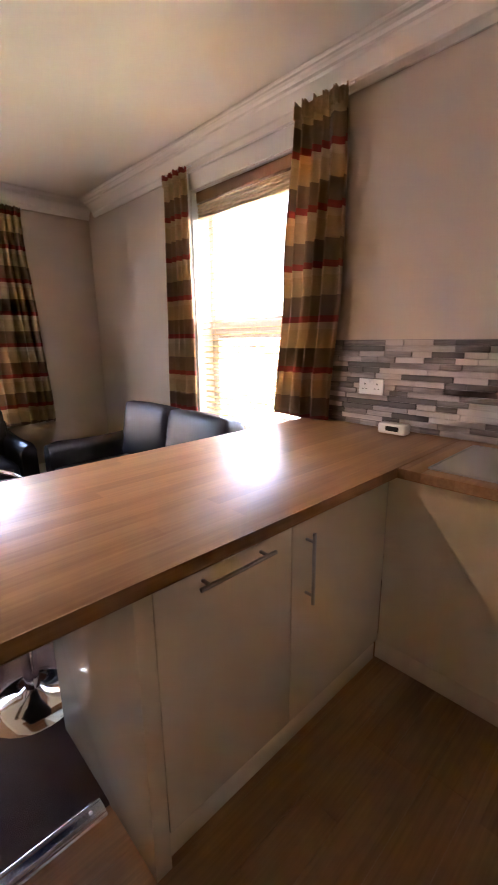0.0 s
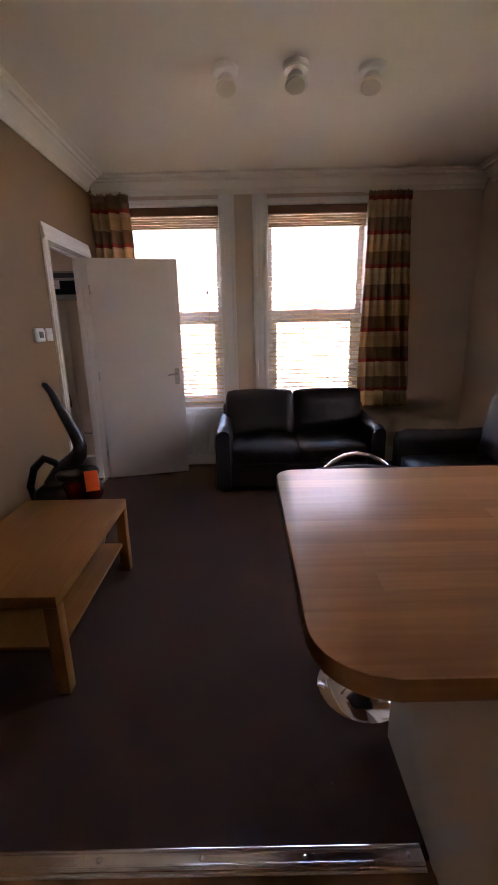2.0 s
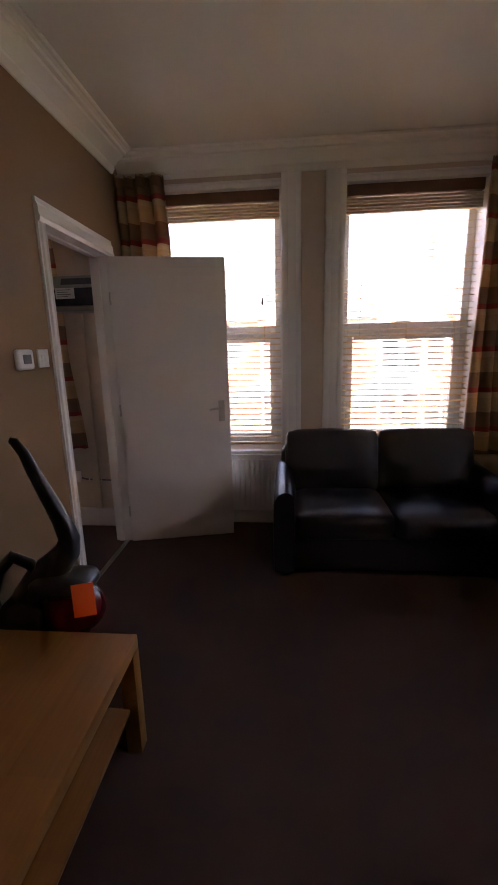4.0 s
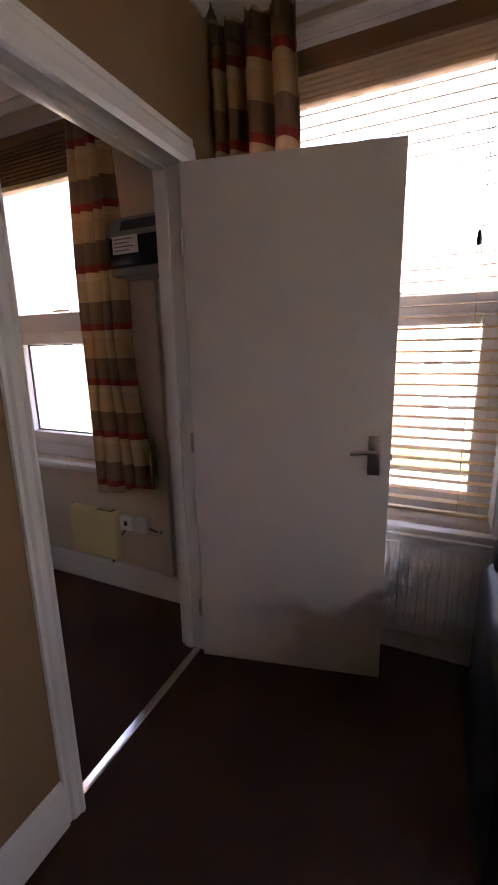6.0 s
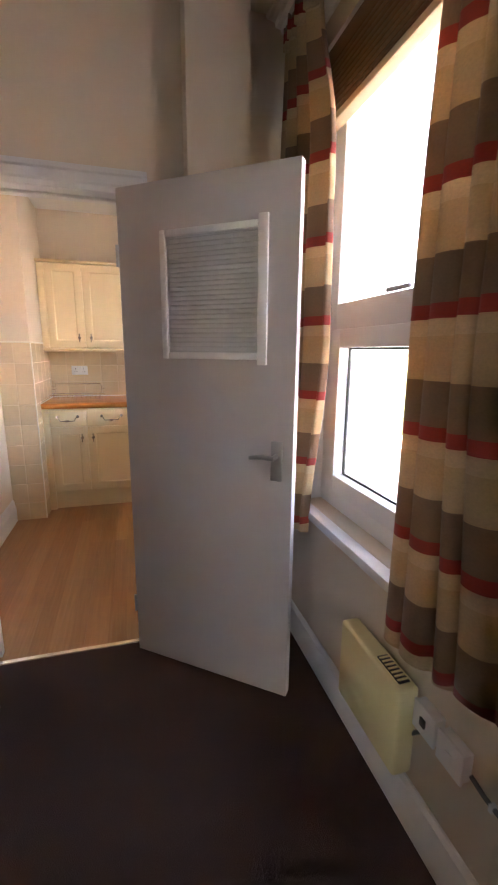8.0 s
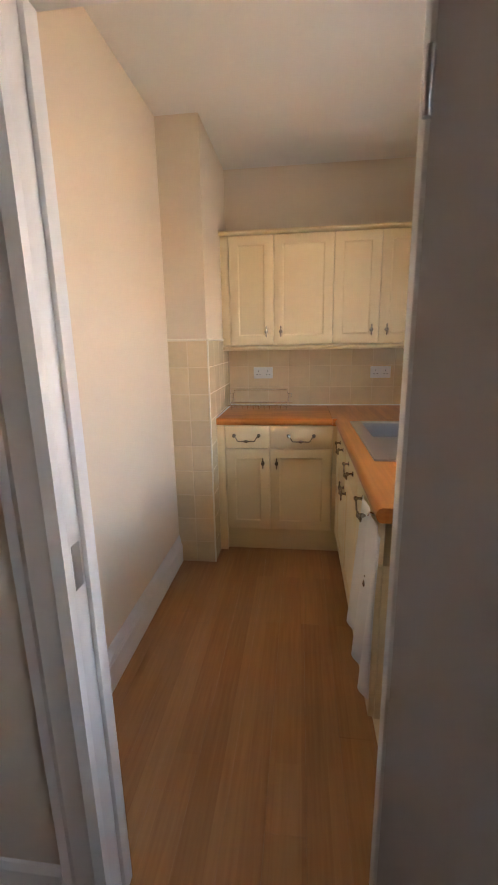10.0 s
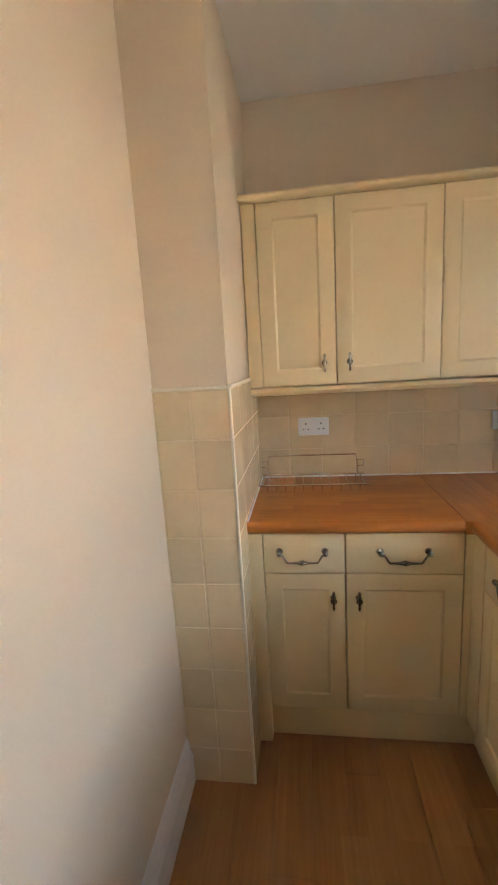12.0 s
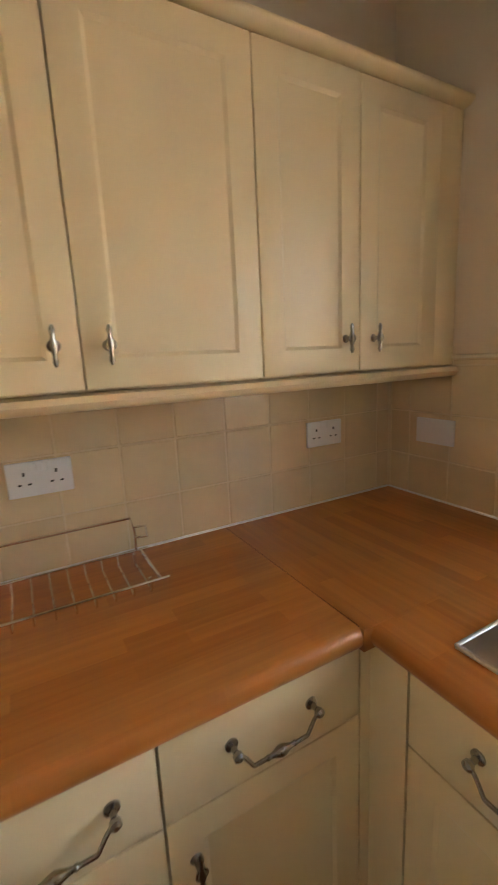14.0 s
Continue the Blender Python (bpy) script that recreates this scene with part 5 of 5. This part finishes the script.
part("plate_rail", tube(B(), [(-0.21, -0.13, 0.035), (-0.21, -0.13, 0.09), (-0.2, -0.12, 0.13), (0.2, -0.12, 0.13), (0.21, -0.13, 0.09), (0.21, -0.13, 0.035)], 0.0035, 8), CHROME, rk)
for s in (-1, 1):
    part("side_loop", tube(B(), [(s * 0.21, -0.13, 0.10), (s * 0.235, -0.11, 0.105), (s * 0.235, -0.10, 0.08), (s * 0.21, -0.12, 0.075)], 0.003, 8), CHROME, rk)
for s in (-1, 1):
    for y in (-0.11, 0.03):
        part("foot", tube(B(), [(s * 0.2, y, 0.0), (s * 0.2, y, 0.035)], 0.0035, 8), CHROME, rk)


# ---- outside ----
tagged(part("ground", box(B(), -400, -400, -3.4, 400, 400, -3.0), GRASS), "grass and open ground outside", "ground", kind="structure")
tagged(part("road", box(B(), -15.5, -120, -3.0, -9.0, 120, -2.96), ASPHALT), "grey asphalt street", "road", kind="structure")
tagged(part("pavement", box(B(), -9.0, -120, -3.0, -7.0, 120, -2.84), STONEW), "pale paved footway", "pavement", kind="structure")
tagged(part("pavement", box(B(), -17.2, -120, -3.0, -15.5, 120, -2.84), STONEW), "pale paved footway", "pavement", kind="structure")
# pale yard slab added to throw daylight up into the hall
tagged(part("pavement_yard", box(B(), -7.0, -3.3, -3.0, -5.6, -0.9, -2.93), STONEW), "pale concrete front yard below the windows, added to bounce light", "pavement", kind="structure")


def house(x, y, turn, seed):
    """A terraced house with bay, gable and chimney; it faces local +x."""
    rnd = random.Random(seed)
    ob = thing("terraced_house", "red brick terraced house with gabled roof across the street", "house", x, y, -3.0, turn, group="terrace of brick houses")
    wdt, dp, ev = 5.4, 8.0, 5.6
    part("wall", box(B(), -dp, -wdt / 2, 0, 0, wdt / 2, ev), BRICK, ob)
    bm = B()
    run(bm, [(-dp / 2 - 0.3, ev), (0.25 + 0.0, ev), (-dp / 2, ev + 3.0), (-dp - 0.25, ev)][1:], (0, -wdt / 2, 0), (0, wdt / 2, 0), (1, 0, 0))
    part("roof", bm, SLATE, ob)
    bm = B()
    g = [(-1.6, ev - 0.2), (1.6, ev - 0.2), (0.0, ev + 2.2)]
    a = [bm.verts.new((0.35, py, pz)) for py, pz in g]
    b = [bm.verts.new((-2.6, py, pz)) for py, pz in g]
    bm.faces.new(a)
    bm.faces.new(b)
    for k in range(3):
        bm.faces.new((a[k], a[(k + 1) % 3], b[(k + 1) % 3], b[k]))
    part("gable", bm, STONEW, ob)
    part("bay", box(B(), 0.0, -1.5, 0, 0.7, 1.5, ev - 0.3, 0.02), STONEW, ob)
    ch = part("chimney", box(B(), -dp / 2 - 0.5, wdt / 2 - 0.7, ev + 2, -dp / 2 + 0.5, wdt / 2 - 0.1, ev + 4.4), BRICK, ob)
    for k in range(3):
        part("chimney_pot", lathe(B(), [(0.12, 0), (0.1, 0.5), (0.12, 0.52)], -dp / 2 - 0.3 + 0.3 * k, wdt / 2 - 0.4, ev + 4.4, 10), BRICK, ch)
    for fl in (0.7, 3.3):
        for wy in (-1.0, 0.0, 1.0):
            wd = part("window", box(B(), 0.69, wy - 0.42, fl, 0.74, wy + 0.42, fl + 1.6), STONEW, ob)
            part("pane", box(B(), 0.735, wy - 0.34, fl + 0.08, 0.75, wy + 0.34, fl + 0.78), DARKGLASS, wd)
            part("pane", box(B(), 0.735, wy - 0.34, fl + 0.84, 0.75, wy + 0.34, fl + 1.52), DARKGLASS, wd)
    part("door", box(B(), -0.02, 1.75, 0.2, 0.06, 2.6, 2.3), DARKGLASS, ob)
    return ob


first = house(-22, -21.6, 0, 1)
for k in range(1, 9):
    copy_thing(first, pose(-22, -21.6 + 5.42 * k, -3.0, 0, 0, 0))
for k in range(5):
    copy_thing(first, pose(-20 + 5.42 * k, 26, -3.0, 0, 0, -90))
fence = thing("garden_railing", "dark iron railing along the far footway", "fence", -17.4, 0, -3.0)
part("rail", box(B(), -0.02, -22, 1.0, 0.02, 22, 1.05), BLACK, fence)
part("rail", box(B(), -0.02, -22, 0.15, 0.02, 22, 0.2), BLACK, fence)
me = finish(box(B(), -0.012, -0.012, 0, 0.012, 0.012, 1.15), BLACK, "post")
for k in range(120):
    o = part("post", me, BLACK, fence)
    o.matrix_basis = Matrix.Translation((0, -22 + k * 0.37, 0))

# ---- pieces: tiles, mosaic, boards ----
P = 0.163


def tiles(parent, axis, face, way, cols, rows, name="tile"):
    """Ceramic tiles between the given joint lines, a little proud of their grout."""
    cache = {}
    for c0, c1 in zip(cols, cols[1:]):
        for r0, r1 in zip(rows, rows[1:]):
            wd, hg = c1 - c0 - 0.004, r1 - r0 - 0.004
            if wd < 0.01 or hg < 0.01:
                continue
            key = (round(wd, 3), round(hg, 3))
            if key not in cache:
                if axis == "x":
                    cache[key] = finish(box(B(), -wd / 2, -0.0035, -hg / 2, wd / 2, 0.0035, hg / 2, 0.0022, 1), TILE, name)
                else:
                    cache[key] = finish(box(B(), -0.0035, -wd / 2, -hg / 2, 0.0035, wd / 2, hg / 2, 0.0022, 1), TILE, name)
            o = part(name, cache[key], TILE, parent)
            c, r = (c0 + c1) / 2, (r0 + r1) / 2
            d = face + way * 0.0032
            o.matrix_basis = Matrix.Translation((c, d, r) if axis == "x" else (d, c, r))


def steps(a, b, first, pitch=P):
    out, v = [a], first
    while v < b - 0.004:
        if v > a + 0.004:
            out.append(v)
        v += pitch
    return out + [b]


part("grout", box(B(), -4.42, -5.7195, 0.948, -2.941, -5.7145, 1.41), GROUT, kitchen_back)
tiles(kitchen_back, "x", -5.7195, 1, steps(-4.41, -2.946, -4.349, 0.157), [0.95, 1.09, 1.249, 1.409])
part("grout", box(B(), -2.945, -4.9495, 0.0, -2.70, -4.9445, 1.446), GROUT, pier)
tiles(pier, "x", -4.9495, 1, [-2.945, -2.82, -2.702], steps(0.0, 1.443, 0.147))
part("grout", box(B(), -2.9455, -5.71, 0.0, -2.9405, -4.945, 1.446), GROUT, pier)
tiles(pier, "y", -2.9405, -1, steps(-5.705, -4.949, -5.61), steps(0.0, 1.443, 0.147))
west_k = [o for o in scene.objects if o.name == "wall_kitchen_west"][0]
part("grout", box(B(), -4.4205, -5.71, 0.948, -4.4155, -4.956, 1.43), GROUT, west_k)
tiles(west_k, "y", -4.4205, 1, steps(-5.705, -4.96, -5.62), [0.95, 1.09, 1.249, 1.409, 1.428])
tagged(part("trim_tile_edge", box(B(), -2.950, -4.951, 0.0, -2.939, -4.940, 1.453, 0.005, 3), TRIMC), "white plastic tile edge trim", "trim", kind="structure")
tagged(part("trim_tile_edge", box(B(), -2.936, -4.951, 1.444, -2.70, -4.937, 1.456, 0.004), TRIMC), "white tile cap trim on the pier", "trim", kind="structure")
tagged(part("trim_tile_edge", box(B(), -2.952, -5.47, 1.444, -2.938, -4.951, 1.456, 0.004), TRIMC), "white tile cap trim on the pier", "trim", kind="structure")
tagged(part("trim_tile_edge", box(B(), -4.422, -5.715, 1.430, -4.408, -4.96, 1.442, 0.004), TRIMC), "white tile cap trim", "trim", kind="structure")

north = [o for o in scene.objects if o.name == "wall_north"][0]
part("grout", box(B(), -1.465, 2.158, 0.917, 1.24, 2.1645, 1.385), STONE, north)
rnd = random.Random(7)
cache = {}
z = 0.919
while z < 1.375:
    hg = 0.0285
    x = -1.46 - rnd.uniform(0, 0.1)
    while x < 0.35:
        wd = rnd.choice((0.10, 0.15, 0.2, 0.26))
        p, q = max(x, -1.462), min(x + wd, 0.4)
        key = (round(q - p, 3), rnd.choice((0.004, 0.006, 0.009)))
        if q - p > 0.02:
            if key not in cache:
                cache[key] = finish(box(B(), -key[0] / 2 + 0.0006, -key[1], -hg / 2 + 0.0006, key[0] / 2 - 0.0006, 0, hg / 2 - 0.0006, 0.001, 1), STONE, "mosaic_strip")
            o = part("mosaic_strip", cache[key], STONE, north)
            o.matrix_basis = Matrix.Translation(((p + q) / 2, 2.1578, z + hg / 2))
        x += wd
    z += hg + 0.0005

for parent, x0, y0, x1, y1, wide, long, mat in ((floor_k2, -4.4, -5.17, -2.705, -3.17, 0.125, 1.2, FLOOR2), (floor_kitchen, -0.98, -1.41, 0.9, 1.62, 0.125, 1.2, FLOOR1)):
    k, x = 0, x0
    cache = {}
    while x < x1 - 0.02:
        xe = min(x + wide, x1)
        y = y0 - (k * 0.43) % long
        while y < y1 - 0.01:
            p, q = max(y, y0), min(y + long, y1)
            if q - p > 0.02:
                key = (round(xe - x, 3), round(q - p, 3))
                if key not in cache:
                    cache[key] = finish(box(B(), -key[0] / 2 + 0.0001, -key[1] / 2 + 0.0001, -0.008, key[0] / 2 - 0.0001, key[1] / 2 - 0.0001, 0, 0.0005, 1), mat, "plank")
                o = part("plank", cache[key], mat, parent)
                o.matrix_basis = Matrix.Translation(((x + xe) / 2, (p + q) / 2, -0.002))
            y += long
        x = xe
        k += 1
